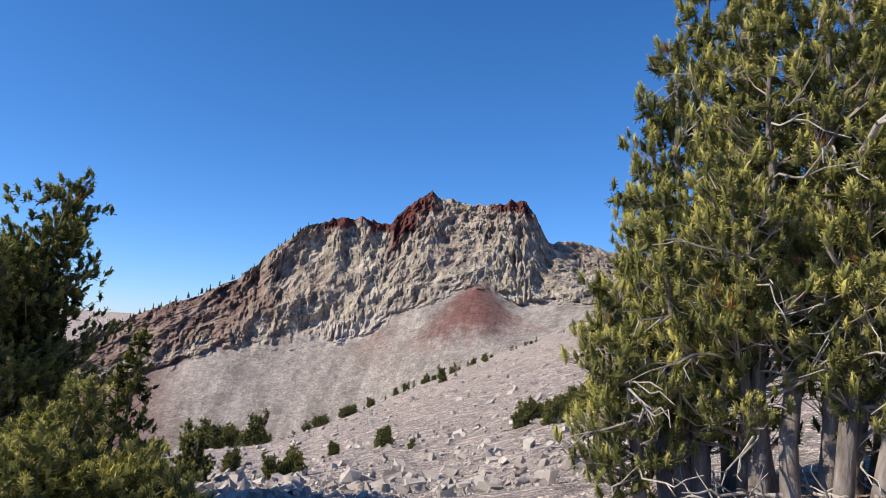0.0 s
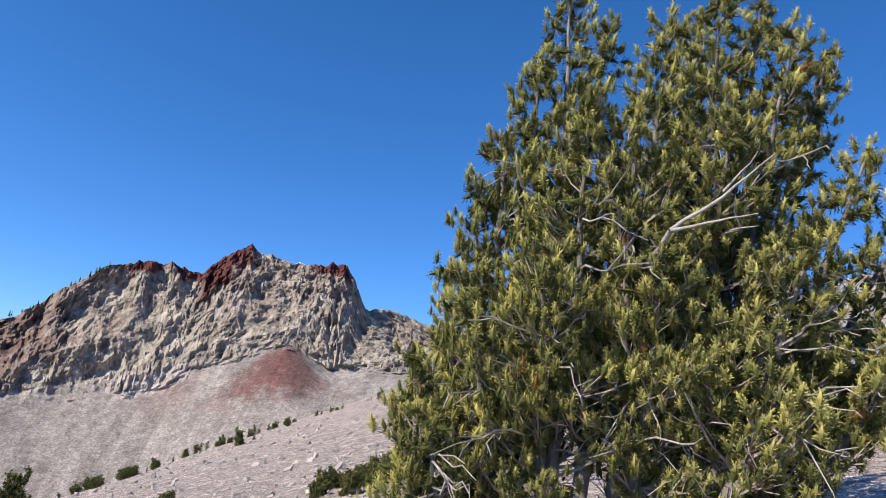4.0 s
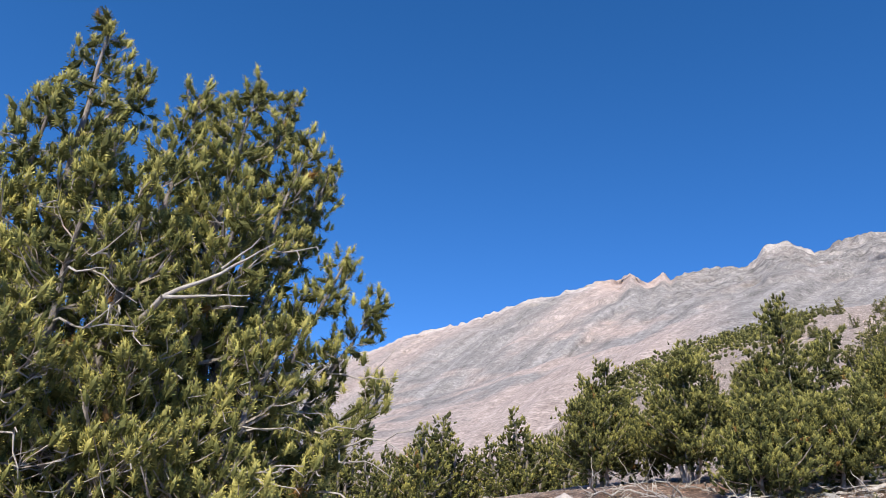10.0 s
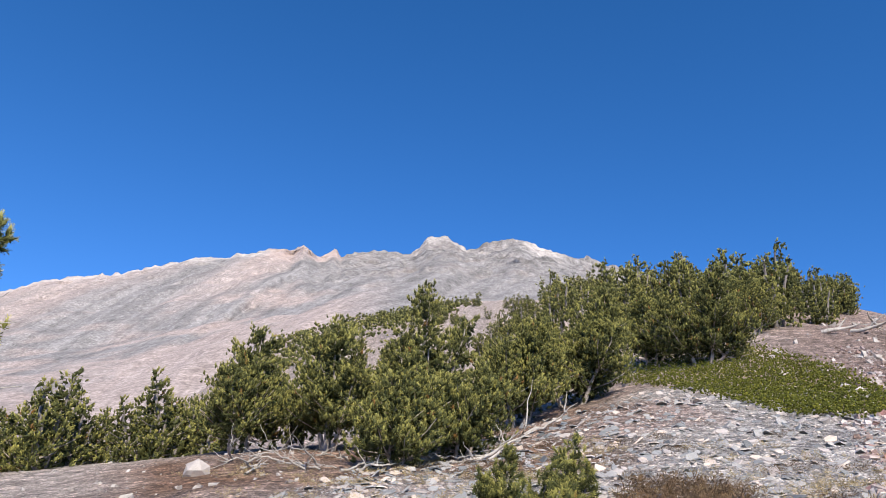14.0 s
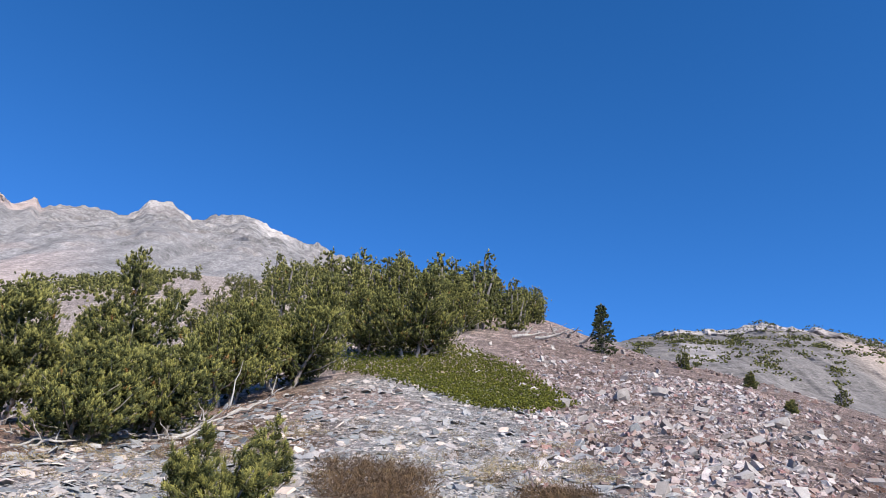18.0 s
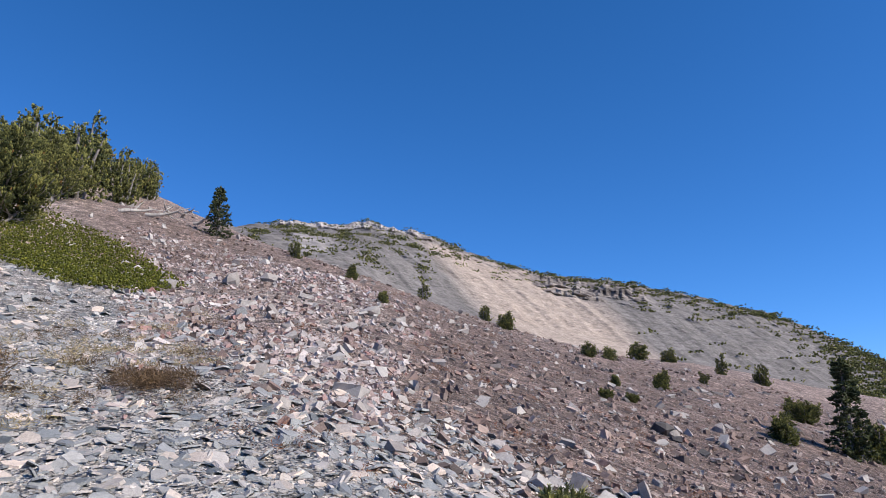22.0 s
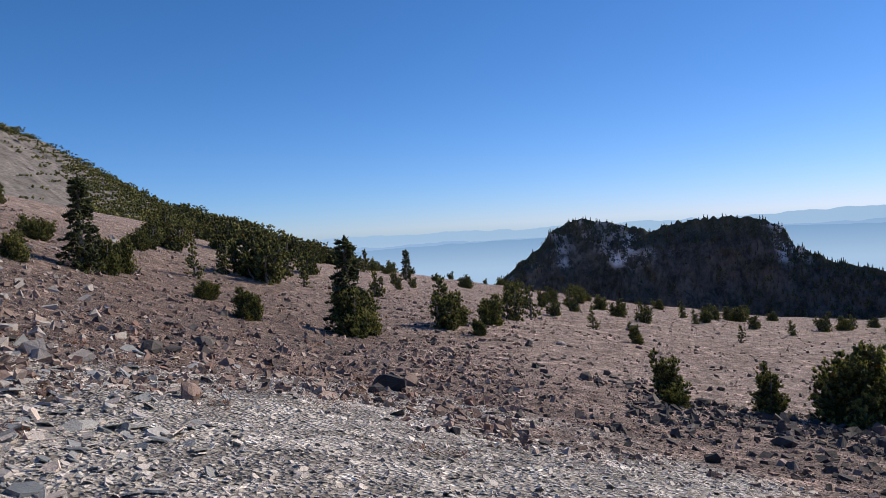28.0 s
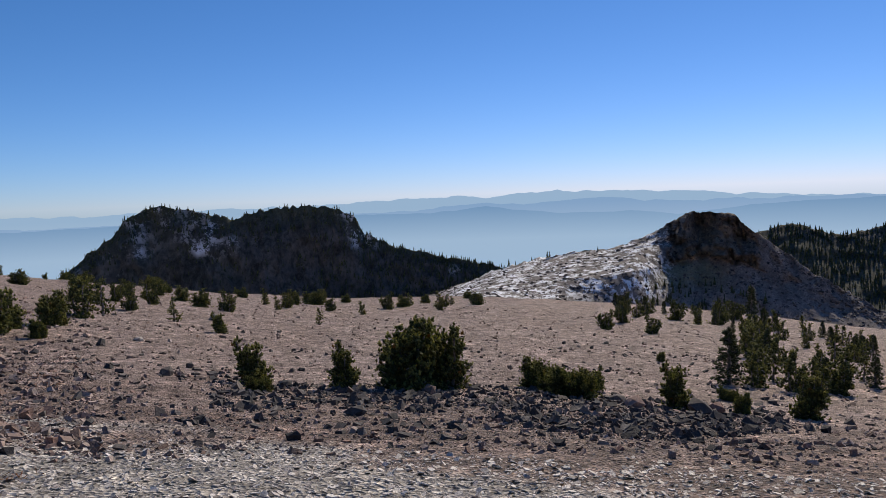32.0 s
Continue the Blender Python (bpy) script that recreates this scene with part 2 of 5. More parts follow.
spoke(60, -28, -19, -15, -14, -13, -12.5, -12, -11, -10, -9, -8)
spoke(45, -28, -18, -14.5, -13.5, -13, -12.5, -11.7, -10.8, -10.4, -11, -12)
spoke(30, -28, -17.5, -14, -13, -12.5, -12, -11, -9.8, -9.2, -10, -12)
spoke(15, -28, -16.5, -13, -12.5, -11.5, -9.5, -7.5, -5, -3.0, -2.3, -5)
spoke(5, -27, -16, -11.5, -10, -8, -6, -4, -1.5, 1.2, 2.1, 1)
spoke(-10, -27, -14.5, -8.6, -5.5, -3.5, -2, 0, 2, 4, 5, 4)
spoke(-25, -26, -12, -5, -1, 0.5, 1.5, 2.5, 4, 5, 5.5, 5)
spoke(-40, -25, -9, -1.5, 2, 3.6, 4.4, 4.5, 4.5, 4.5, 4.5, 4.5)
spoke(-52, -24, -7, 1, 4.5, 6.6, 7, 7.5, 10, 14, 15.8, 13)
spoke(-65, -23, -5.5, 2.5, 6, 7.5, 9.5, 12, 15.5, 18.5, 19.3, 16)
spoke(-80, -22, -4, 3.5, 7.5, 11.5, 14, 16.5, 19.5, 20.5, 20, 15)
spoke(-90, -22, -3, 4, 8, 11.5, 15, 17.5, 20, 20, 18, 12)
spoke(-98, -22, -3, 4.5, 8, 11, 13.5, 16.3, 17.6, 16, 13, 8)
spoke(-104, -22, -3.5, 4.5, 8.5, 11, 13, 15, 15, 12, 9, 6)
spoke(-112, -22, -4.5, 3, 7.5, 10, 11.8, 13, 12, 9, 7, 5)
spoke(-120, -23, -7, 0.5, 4.5, 7, 8.7, 9.8, 9, 6, 5, 4)
spoke(-130, -24, -9.5, -3, 0.5, 3, 4.8, 6.2, 6.2, 4, 3, 2)
spoke(-140, -25, -12.5, -7, -3.3, -0.8, 1.4, 3.3, 4.8, 4.2, 3, 2)
spoke(-150, -26, -14.5, -9.5, -6.8, -4.5, -2.8, -0.6, 1.5, 2, 1, 0)
spoke(-165, -27, -17, -12.8, -11, -9.3, -7.6, -5.2, -3, -2.5, -3.5, -4)
spoke(180, -28, -19.5, -15.5, -13.5, -11.5, -9.7, -7.6, -6, -5.4, -6, -8)
spoke(165, -28, -21, -18, -16.2, -14.5, -12, -9.8, -8.4, -7.7, -8.5, -11)
spoke(150, -28, -21.5, -18.5, -17, -15.4, -13, -11, -9.4, -8.4, -8.6, -11)
spoke(135, -28, -22, -19, -17.6, -16.5, -14, -11.8, -10.4, -9.5, -9.3, -12)
spoke(120, -28, -21, -18.5, -17.5, -16.5, -15, -13.2, -11.8, -10.8, -10.6, -13)
spoke(90, -28, -20, -17, -16, -15, -14, -13, -12, -11, -10, -10)

LAT = np.random.RandomState(7).uniform(-1, 1, (64, 64, 64))


def vnoise(p):
    """Smooth random heights in -1..1 at the points p (n x 3)."""
    i = np.floor(p).astype(int)
    f = p - i
    f = f * f * (3 - 2 * f)
    out = np.zeros(len(p))
    for dx in (0, 1):
        for dy in (0, 1):
            for dz in (0, 1):
                w = (f[:, 0] if dx else 1 - f[:, 0]) * (f[:, 1] if dy else 1 - f[:, 1]) * (f[:, 2] if dz else 1 - f[:, 2])
                out += w * LAT[(i[:, 0] + dx) % 64, (i[:, 1] + dy) % 64, (i[:, 2] + dz) % 64]
    return out


def fractal(p, octaves=4, gain=0.5):
    p = np.asarray(p, float)
    out, amp = np.zeros(len(p)), 1.0
    for k in range(octaves):
        out += amp * vnoise(p * 2.03 ** k + 17.3 * k)
        amp *= gain
    return out


N_AZ, N_R = 720, 215
azs = np.arange(N_AZ) * 360 / N_AZ
keys = sorted(SPOKES)
tab = np.array([SPOKES[k] for k in keys])
ext = np.array([keys[-1] - 360, *keys, keys[0] + 360])
tab = np.vstack([tab[-1], tab, tab[0]])
cols = []
blur = np.exp(-0.5 * (np.arange(-12, 13) / 5.0) ** 2)
blur /= blur.sum()
for j in range(len(RADII)):
    c = np.interp(azs, ext, tab[:, j])
    cols.append(np.convolve(np.concatenate([c[-12:], c, c[:12]]), blur, "valid"))
cols = np.array(cols).T
RS = np.concatenate([[0.0], np.geomspace(0.8, 4900, N_R - 1)])
logr = np.log(np.array(RADII))
heights = np.zeros((N_AZ, N_R))
for i in range(N_AZ):
    a = azs[i]
    far_el = -7.0 if 100 < a < 215 else 0.0
    lr = np.concatenate([logr, np.log([1200.0, 4900.0])])
    els = np.concatenate([cols[i], [0.6 * cols[i][-1] + 0.4 * far_el, far_el]])
    el = np.interp(np.log(np.maximum(RS, 3)), lr, els)
    heights[i] = EYE + np.maximum(RS, 3) * np.tan(np.radians(el))
    near = RS < 3
    heights[i][near] = heights[i][~near][0] * (RS[near] / 3) ** 1.3
kr = np.array([0.2, 0.5, 1, 0.5, 0.2])
kr /= kr.sum()
pad = np.pad(heights, ((0, 0), (2, 2)), mode="edge")
heights = sum(k * pad[:, j:j + N_R] for j, k in enumerate(kr))
AZ, RR = np.meshgrid(np.radians(azs), RS, indexing="ij")
GX, GY = -np.sin(AZ) * RR, np.cos(AZ) * RR
flat = np.stack([GX.ravel(), GY.ravel(), np.zeros(GX.size)], 1)
rr = RR.ravel()
rough = 0.05 * np.minimum(1, rr / 4) * fractal(flat * 0.7, 5, 0.55) + np.clip(rr - 6, 0, 40) * 0.006 * fractal(flat * 0.11 + 3, 4)
rough += np.clip(rr - 60, 0, 200) * 0.006 * fractal(flat * 0.03 + 9, 4)
heights += rough.reshape(heights.shape)
HZ = heights


def ground_z(x, y):
    r = math.hypot(x, y)
    a = math.degrees(math.atan2(-x, y)) % 360 / 360 * N_AZ
    i0 = int(a)
    fa = a - i0
    j = int(np.searchsorted(RS, r)) - 1
    j = max(0, min(N_R - 2, j))
    fr = (r - RS[j]) / (RS[j + 1] - RS[j])
    row = lambda i: HZ[i % N_AZ, j] * (1 - fr) + HZ[i % N_AZ, j + 1] * fr
    return float(row(i0) * (1 - fa) + row(i0 + 1) * fa)


def ground_at(x, y):
    """Heights of the ground at many places at once."""
    r = np.hypot(x, y)
    a = np.degrees(np.arctan2(-x, y)) % 360 / 360 * N_AZ
    i0 = a.astype(int)
    fa = a - i0
    j = np.clip(np.searchsorted(RS, r) - 1, 0, N_R - 2)
    fr = (r - RS[j]) / (RS[j + 1] - RS[j])
    row = lambda i: HZ[i % N_AZ, j] * (1 - fr) + HZ[i % N_AZ, j + 1] * fr
    return row(i0) * (1 - fa) + row(i0 + 1) * fa


def normal_at(x, y, e=0.25):
    n = np.stack([ground_at(x - e, y) - ground_at(x + e, y), ground_at(x, y - e) - ground_at(x, y + e), np.full(len(x), 2 * e)], 1)
    return n / np.linalg.norm(n, axis=1)[:, None]


def sight_many(az, el, r0=2.5, r1=200.0):
    """First ground points along many headings that lie at the given angles from eye level."""
    az, el = np.radians(np.asarray(az, float)), np.tan(np.radians(np.asarray(el, float)))
    r = r0 * 1.02 ** np.arange(int(math.log(r1 / r0) / math.log(1.02)) + 1)
    x, y = -np.sin(az)[:, None] * r, np.cos(az)[:, None] * r
    z = ground_at(x.ravel(), y.ravel()).reshape(x.shape)
    hit = z - EYE >= r * el[:, None]
    k = np.where(hit.any(1), hit.argmax(1), ((z - EYE) / r).argmax(1))
    i = np.arange(len(az))
    return np.stack([x[i, k], y[i, k], z[i, k]], 1)


def polar(az, r, lift=0.0):
    x, y = -math.sin(radians(az)) * r, math.cos(radians(az)) * r
    return Vector((x, y, ground_z(x, y) + lift))


def sight(az, el, r0=2.5, r1=200.0):
    """The first ground point along a heading that lies el degrees from eye level, or else the ground's own skyline there."""
    return Vector(sight_many([az], [el], r0, r1)[0])


def link_mesh(name, verts, faces, material, parent=None, label="", smooth=False, attrs=()):
    me = bpy.data.meshes.new(name)
    verts = np.asarray(verts, np.float32)
    faces = np.asarray(faces, np.int32)
    k = faces.shape[1]
    me.vertices.add(len(verts))
    me.vertices.foreach_set("co", verts.ravel())
    me.loops.add(faces.size)
    me.loops.foreach_set("vertex_index", faces.ravel())
    me.polygons.add(len(faces))
    me.polygons.foreach_set("loop_start", np.arange(0, faces.size, k, dtype=np.int32))
    me.polygons.foreach_set("use_smooth", np.full(len(faces), bool(smooth)))
    for key, val in attrs:
        val = np.asarray(val, np.float32)
        if val.ndim == 1:
            me.attributes.new(key, "FLOAT", "POINT").data.foreach_set("value", val)
        else:
            me.attributes.new(key, "FLOAT_VECTOR", "POINT").data.foreach_set("vector", val.ravel())
    me.update(calc_edges=True)
    me.materials.append(material)
    ob = new(name, me)
    if parent is not None:
        ob.parent = parent
    if label:
        ob["label"] = label
    return ob


def grid_faces(nu, nv, wrap=False):
    i, j = np.meshgrid(np.arange(nu if wrap else nu - 1), np.arange(nv - 1), indexing="ij")
    i, j = i.ravel(), j.ravel()
    i2 = (i + 1) % nu
    return np.stack([i * nv + j, i * nv + j + 1, i2 * nv + j + 1, i2 * nv + j], 1)


def band(a, lo, hi, soft):
    """1 between two headings (degrees, lo < hi), fading over soft degrees."""
    return np.clip((a - lo) / soft + 0.5, 0, 1) * np.clip((hi - a) / soft + 0.5, 0, 1)


# kinds of ground: slate chips near the stand, brown talus, pale pinkish gravel on the valley side, needle litter
deg = (np.degrees(AZ).ravel() + 180) % 360 - 180
wob = fractal(flat * 0.35 + 31, 4)
lim = np.interp(deg, [-180, -168, -159, -147, -134, -125, -113, -106, -100, -95, -88, -70, -55, -45, -30, 60, 110, 140, 155, 168, 180],
                [9.5, 12, 11.5, 10.5, 8, 8.5, 9, 10, 14, 21, 24, 20, 12, 9, 5, 3, 4, 6, 7, 9.5, 9.5])
slate_w = np.clip((lim * (1 + 0.25 * wob) - rr) / (0.15 * lim) + 0.5, 0, 1)
brown_w = np.maximum(band(deg, -172, -92, 12), 0) * (1 - slate_w) * np.clip((70 - rr) / 40, 0, 1)
brown_w = np.maximum(brown_w, (1 - slate_w) * 0.8 * np.clip((20 + 6 * wob - rr) / 5, 0, 1) * np.maximum(band(deg, -185, -150, 8), band(deg, 100, 185, 8)))
pale_w = np.maximum(np.maximum.reduce([band(deg, -50, 75, 20), 0.8 * band(deg, -88, -45, 10) * np.clip((rr - 26) / 10, 0, 1), 0.65 * band(deg, -115, -94, 6) * np.clip((30 - rr) / 6, 0, 1) * np.clip(0.6 + wob, 0, 1)]), np.clip((rr - 120) / 60, 0, 1) * band(deg, -170, -20, 20)) * (1 - slate_w)
litter_w = np.clip(0.75 + 0.6 * wob, 0, 1) * np.maximum(band(deg, -27, 2, 6) * np.clip((12 - rr) / 2, 0, 1) * np.clip((rr - 6) / 1, 0, 1),
                                                   band(deg, -80, -42, 6) * np.clip((30 - rr) / 6, 0, 1) * np.clip((rr - 13) / 3, 0, 1))
ground = link_mesh("ground", np.stack([GX.ravel(), GY.ravel(), HZ.ravel()], 1), grid_faces(N_AZ, N_R, True), GROUND, smooth=True,
                   attrs=(("slate", slate_w), ("brown", brown_w), ("pale", pale_w), ("litter", litter_w)))
tagged(ground, "stony alpine slope of slate chips and brown gravel", "ground", kind="structure")

# ---- mountains round the stand ----
def mountain_material(name, talus, cliff, cap, grain=0.05, stretch=(1, 1, 0.3), vein=(0.5, 0.47, 0.42), relief=1.0):
    """Scree in streaks, broken cliffs with upright ribs, a cap of another rock, and snow patches, each where its weight says."""
    n = Nodes(name, 0.95, 0.1)
    big, mid, fine, grit = n.noise(grain * 0.3, 5), n.noise(grain * 2, 6, 0.7), n.noise(grain * 8, 5, 0.7), n.noise(grain * 24, 4, 0.75)
    ribs = n.noise(grain * 2.2, 7, 0.7, n.place(stretch), 0.8)
    cracks = n.noise(grain * 9, 6, 0.72, n.place((1, 1, 0.5)), 0.5)
    run = n.noise(1.0, 5, 0.6, n.place((1, 1, 1), "run"))
    thin = n.noise(1.0, 5, 0.65, n.place((5, 1.6, 2), "run"))
    lo, hi = speckle(talus, 0.32)
    t = n.ramp(n.mix(0.3, n.mix(0.35, run, thin), mid), (0.4, lo), (0.5, talus), (0.6, hi))
    t = n.mix(n.math("MULTIPLY", n.attr("tinge"), 0.85), t, n.ramp(n.mix(0.5, mid, thin), (0.35, tuple(v * 0.8 for v in cap)), (0.65, tuple(v * 1.25 for v in cap))))
    t = n.mix(0.9, t, n.ramp(n.mix(0.35, grit, fine), (0.36, 0.5), (0.5, 0.95), (0.64, 1.6)), "MULTIPLY")
    dk, lt = speckle(cliff, 0.75)
    k = n.ramp(n.mix(0.45, ribs, cracks), (0.34, dk), (0.46, cliff), (0.56, vein), (0.7, lt))
    k = n.mix(n.ramp(big, (0.45, 0.0), (0.65, 0.5)), k, n.mix(0.5, k, cap))
    k = n.mix(0.7, k, n.ramp(mid, (0.36, 0.55), (0.62, 1.35)), "MULTIPLY")
    c = n.mix(n.attr("cliff"), t, k)
    c = n.mix(n.attr("cap"), c, n.ramp(n.mix(0.5, mid, cracks), (0.3, tuple(v * 0.6 for v in cap)), (0.7, tuple(v * 1.35 for v in cap))))
    c = n.mix(n.attr("palerock"), c, n.ramp(n.mix(0.5, ribs, cracks), (0.38, (0.3, 0.27, 0.255)), (0.6, (0.66, 0.61, 0.58))))
    s = n.math("MULTIPLY", n.attr("snow"), n.ramp(n.mix(0.45, n.noise(grain * 2.5, 6, 0.7), n.mix(0.5, fine, grit)), (0.5, 0.0), (0.53, 1.0)))
    c = n.mix(s, c, (0.82, 0.85, 0.9))
    n.color(c)
    rock = n.math("ADD", n.math("MULTIPLY", ribs, 1.6), n.math("MULTIPLY", cracks, 0.6))
    rel = n.mix(n.attr("cliff"), n.math("ADD", n.math("MULTIPLY", fine, 0.12), n.math("MULTIPLY", grit, 0.06)), rock)
    n.bump(rel, 1.0, 0.07 / grain * relief)
    return n.mat


def curve_of(pairs):
    """Height in degrees over a heading, from a few turning points."""
    pairs = sorted(pairs)
    xs, ys = [p[0] for p in pairs], [p[1] for p in pairs]
    return lambda a: np.interp(a, xs, ys)


def mountain(name, label, material, az0, az1, n_az, lines, steps, amp, scale, squash=0.3, jag=0.0, weights=None, category="mountain", skew=0.0, streak=1.0, gully=0.0, ribs=(0.0, 1.0, 1.2), facets=False):
    """A landform between two headings. lines: (metres away, turning points of its height in degrees), from foot to back."""
    a = np.linspace(az0, az1, n_az)
    pts = []
    wide = max(2, int(0.9 * n_az / abs(az1 - az0)))
    bell = np.exp(-0.5 * (np.arange(-3 * wide, 3 * wide + 1) / wide) ** 2)
    ease = lambda c: np.convolve(np.pad(c, 3 * wide, mode="edge"), bell / bell.sum(), "valid")
    for k, (dist, pairs) in enumerate(lines):
        e = curve_of(pairs)(a)
        d = ease(curve_of(dist)(a)) if isinstance(dist, tuple) else np.full(n_az, float(dist))
        e = e if k == len(lines) - 2 else ease(e)
        pts.append(np.stack([-np.sin(np.radians(a)) * d, np.cos(np.radians(a)) * d, EYE + d * np.tan(np.radians(e))], 1))
    rows, v = [], []
    for k in range(len(lines) - 1):
        for s in np.arange(steps[k]) / steps[k]:
            rows.append(pts[k] * (1 - s) + pts[k + 1] * s)
            v.append(k + s)
    rows.append(pts[-1])
    v.append(len(lines) - 1.0)
    P = np.stack(rows, 1)
    V = np.broadcast_to(np.array(v), P.shape[:2]).ravel()
    A = np.broadcast_to(a[:, None], P.shape[:2]).ravel()
    flatp = P.reshape(-1, 3)
    q = flatp * scale * np.array([1, 1, squash])
    rel = fractal(q, 5, 0.55)
    ridged = 1 - 2 * np.abs(fractal(q * 1.7 + 40, 4, 0.5))
    out = flatp[:, :2] / np.linalg.norm(flatp[:, :2], axis=1)[:, None]
    w = np.interp(V, *zip(*amp)) if isinstance(amp[0], tuple) else np.interp(V, np.arange(len(amp)), amp)
    shift = -w * (0.6 * rel + 0.5 * ridged)
    attrs = {k: np.zeros(len(A)) for k in ("cliff", "cap", "tinge", "palerock", "snow")}
    wob_ = fractal(flatp * scale * 1.5 + 5, 4)
    if weights:
        attrs.update(weights(A, V, wob_))
    if ribs[0]:
        lean = 0.9 * fractal(np.stack([A * 0.3, V * 0.5, A * 0], 1) + 11, 3)
        broad = 1 - 2 * np.abs(fractal(np.stack([(A + 1.6 * lean) * ribs[1] * 0.55, V * ribs[2] * 1.2, A * 0], 1) + 23, 3, 0.5))
        narrow = 1 - 2.2 * np.abs(fractal(np.stack([(A + lean) * ribs[1] * 2.3, V * ribs[2] * 2.6, A * 0], 1) + 51, 5, 0.62))
        ledge = np.abs(fractal(np.stack([A * 0.25, V * ribs[2] * 5, A * 0], 1) + 71, 4, 0.6))
        uneven = 0.6 + 0.7 * vnoise(np.stack([A * ribs[1] * 0.7, V * 3, A * 0], 1) + 5)
        shift -= ribs[0] * (1.5 * broad + 0.85 * narrow * uneven - 0.5 * ledge + 0.6) * attrs["cliff"]
    if gully:
        g = fractal(np.stack([(A + skew * V) * streak * 0.6, V * 0.7, A * 0], 1) + 60, 2, 0.5)
        shift += gully * g * np.clip(V, 0, 1) * np.clip((len(lines) - 1.6 - V) / 0.6, 0.15, 1)
    flatp = flatp.copy()
    flatp[:, :2] += out * shift[:, None]
    flatp[:, 2] += 0.12 * w * fractal(q * 1.3 + 80, 4) + jag * fractal(np.stack([A * 3.1, A * 0, V * 2], 1), 4, 0.65) * np.clip((V - (len(lines) - 2.12)) / 0.12, 0, 1)
    run = np.stack([(A + skew * V) * streak, V * 1.6, fractal(flatp * scale * 2, 2) * 0.4], 1)
    ob = link_mesh(name, flatp, grid_faces(n_az, P.shape[1]), material, smooth=not facets, attrs=[*attrs.items(), ("run", run)])
    tagged(ob, label, category, kind="structure")
    return ob, flatp.reshape(n_az, -1, 3), V.reshape(n_az, -1), A.reshape(n_az, -1)


clip01 = lambda v: np.clip(v, 0, 1)

# the red and grey peak over the valley
RED = mountain_material("red_and_grey_cliffs", (0.25, 0.226, 0.212), (0.23, 0.2, 0.17), (0.12, 0.047, 0.042), 0.03, (1, 1, 0.3), vein=(0.41, 0.37, 0.31))
red_crest = ((58, -4.6), (50, -4), (44, -2.2), (39.9, 0), (35.3, 2), (32.6, 3.7), (30.6, 5.7), (28.6, 7.4), (26.5, 8.3), (24.2, 8.6), (21.9, 8.2), (20.5, 10.0), (19.2, 10.6),
             (18.7, 11.2), (18.2, 10.6), (15, 10.2), (13.4, 10.4), (11.2, 10.8), (10.2, 9.5), (9.1, 7.6), (7, 7.8), (3.9, 7), (1.3, 6.6), (-6, 7), (-14, 9))
red_base = ((58, -6.5), (43.7, -5.4), (37.6, -3.8), (34.9, -2.4), (31.6, -2), (27, -1.3), (23.5, -0.4), (21, 1.4), (18.4, 2.6), (14.5, 4.4), (11.1, 2.4), (7.6, 3), (4.1, 3.2), (-6, 4.5), (-14, 5.5))


def red_weights(a, v, w):
    cliff = clip01((v - 0.97 + 0.1 * w) / 0.1) * clip01((2.35 - v) / 0.1)
    cap = np.maximum.reduce([band(a, 20.2, 27.5, 1.5) * clip01((v - 1.86 + 0.1 * w) / 0.05), band(a, 10.6, 13.8, 0.8) * clip01((v - 1.86 + 0.08 * w) / 0.05),
                             band(a, 18.2, 21.2, 0.8) * clip01((v - 1.78 + 0.1 * w) / 0.06), band(a, 19.6, 21.8, 0.8) * clip01((v - 1.6 + 0.06 * w) / 0.06)])
    left = clip01((a - 27 + 3 * w) / 6) * clip01((v - 1.0 - 0.25 * w) / 0.3)
    tinge = np.maximum.reduce([clip01(1.25 - np.abs(a - 14.4 - 1.6 * (1 - v) + 0.4 * w) / (0.5 + 8.5 * clip01(1.03 - v))) ** 0.4 * clip01((v - 0.45 + 0.15 * w) / 0.2), clip01((a - 36) / 4) * 0.8, band(a, 21, 24, 2) * clip01((v - 0.5) / 0.3) * 0.4])
    pale = clip01((v - 0.9 + 0.1 * w) / 0.08) * clip01((1.12 - v + 0.1 * w) / 0.08) * band(a, 21, 27, 2) * 0.5
    snow = band(a, 13.4, 16.2, 0.6) * clip01((v - 1.975) / 0.01) * clip01((2.02 - v) / 0.02)
    return dict(cliff=cliff, cap=np.maximum(cap, left * 0.55), tinge=clip01(tinge), palerock=pale, snow=snow * 2)


mountain("red_peak", "jagged peak of red and grey volcanic cliffs over scree", RED, -14, 58, 900,
         ((470, ((58, -11), (45, -11), (30, -10.4), (22, -8), (15, -4.6), (5, 0), (-5, 2), (-14, 3.5))), (600, red_base),
          (((58, 650), (22, 690), (18, 715), (10, 705), (5, 790), (-14, 830)), red_crest), (840, ((58, -8), (20, 4), (-14, 3)))),
         (56, 120, 8), ((0, 1), (0.9, 1.5), (1.12, 7), (2, 7), (3, 4)), 0.045, 0.13, 1.3, red_weights, streak=0.8, skew=2.0, ribs=(5.0, 0.5, 1.5), facets=True)

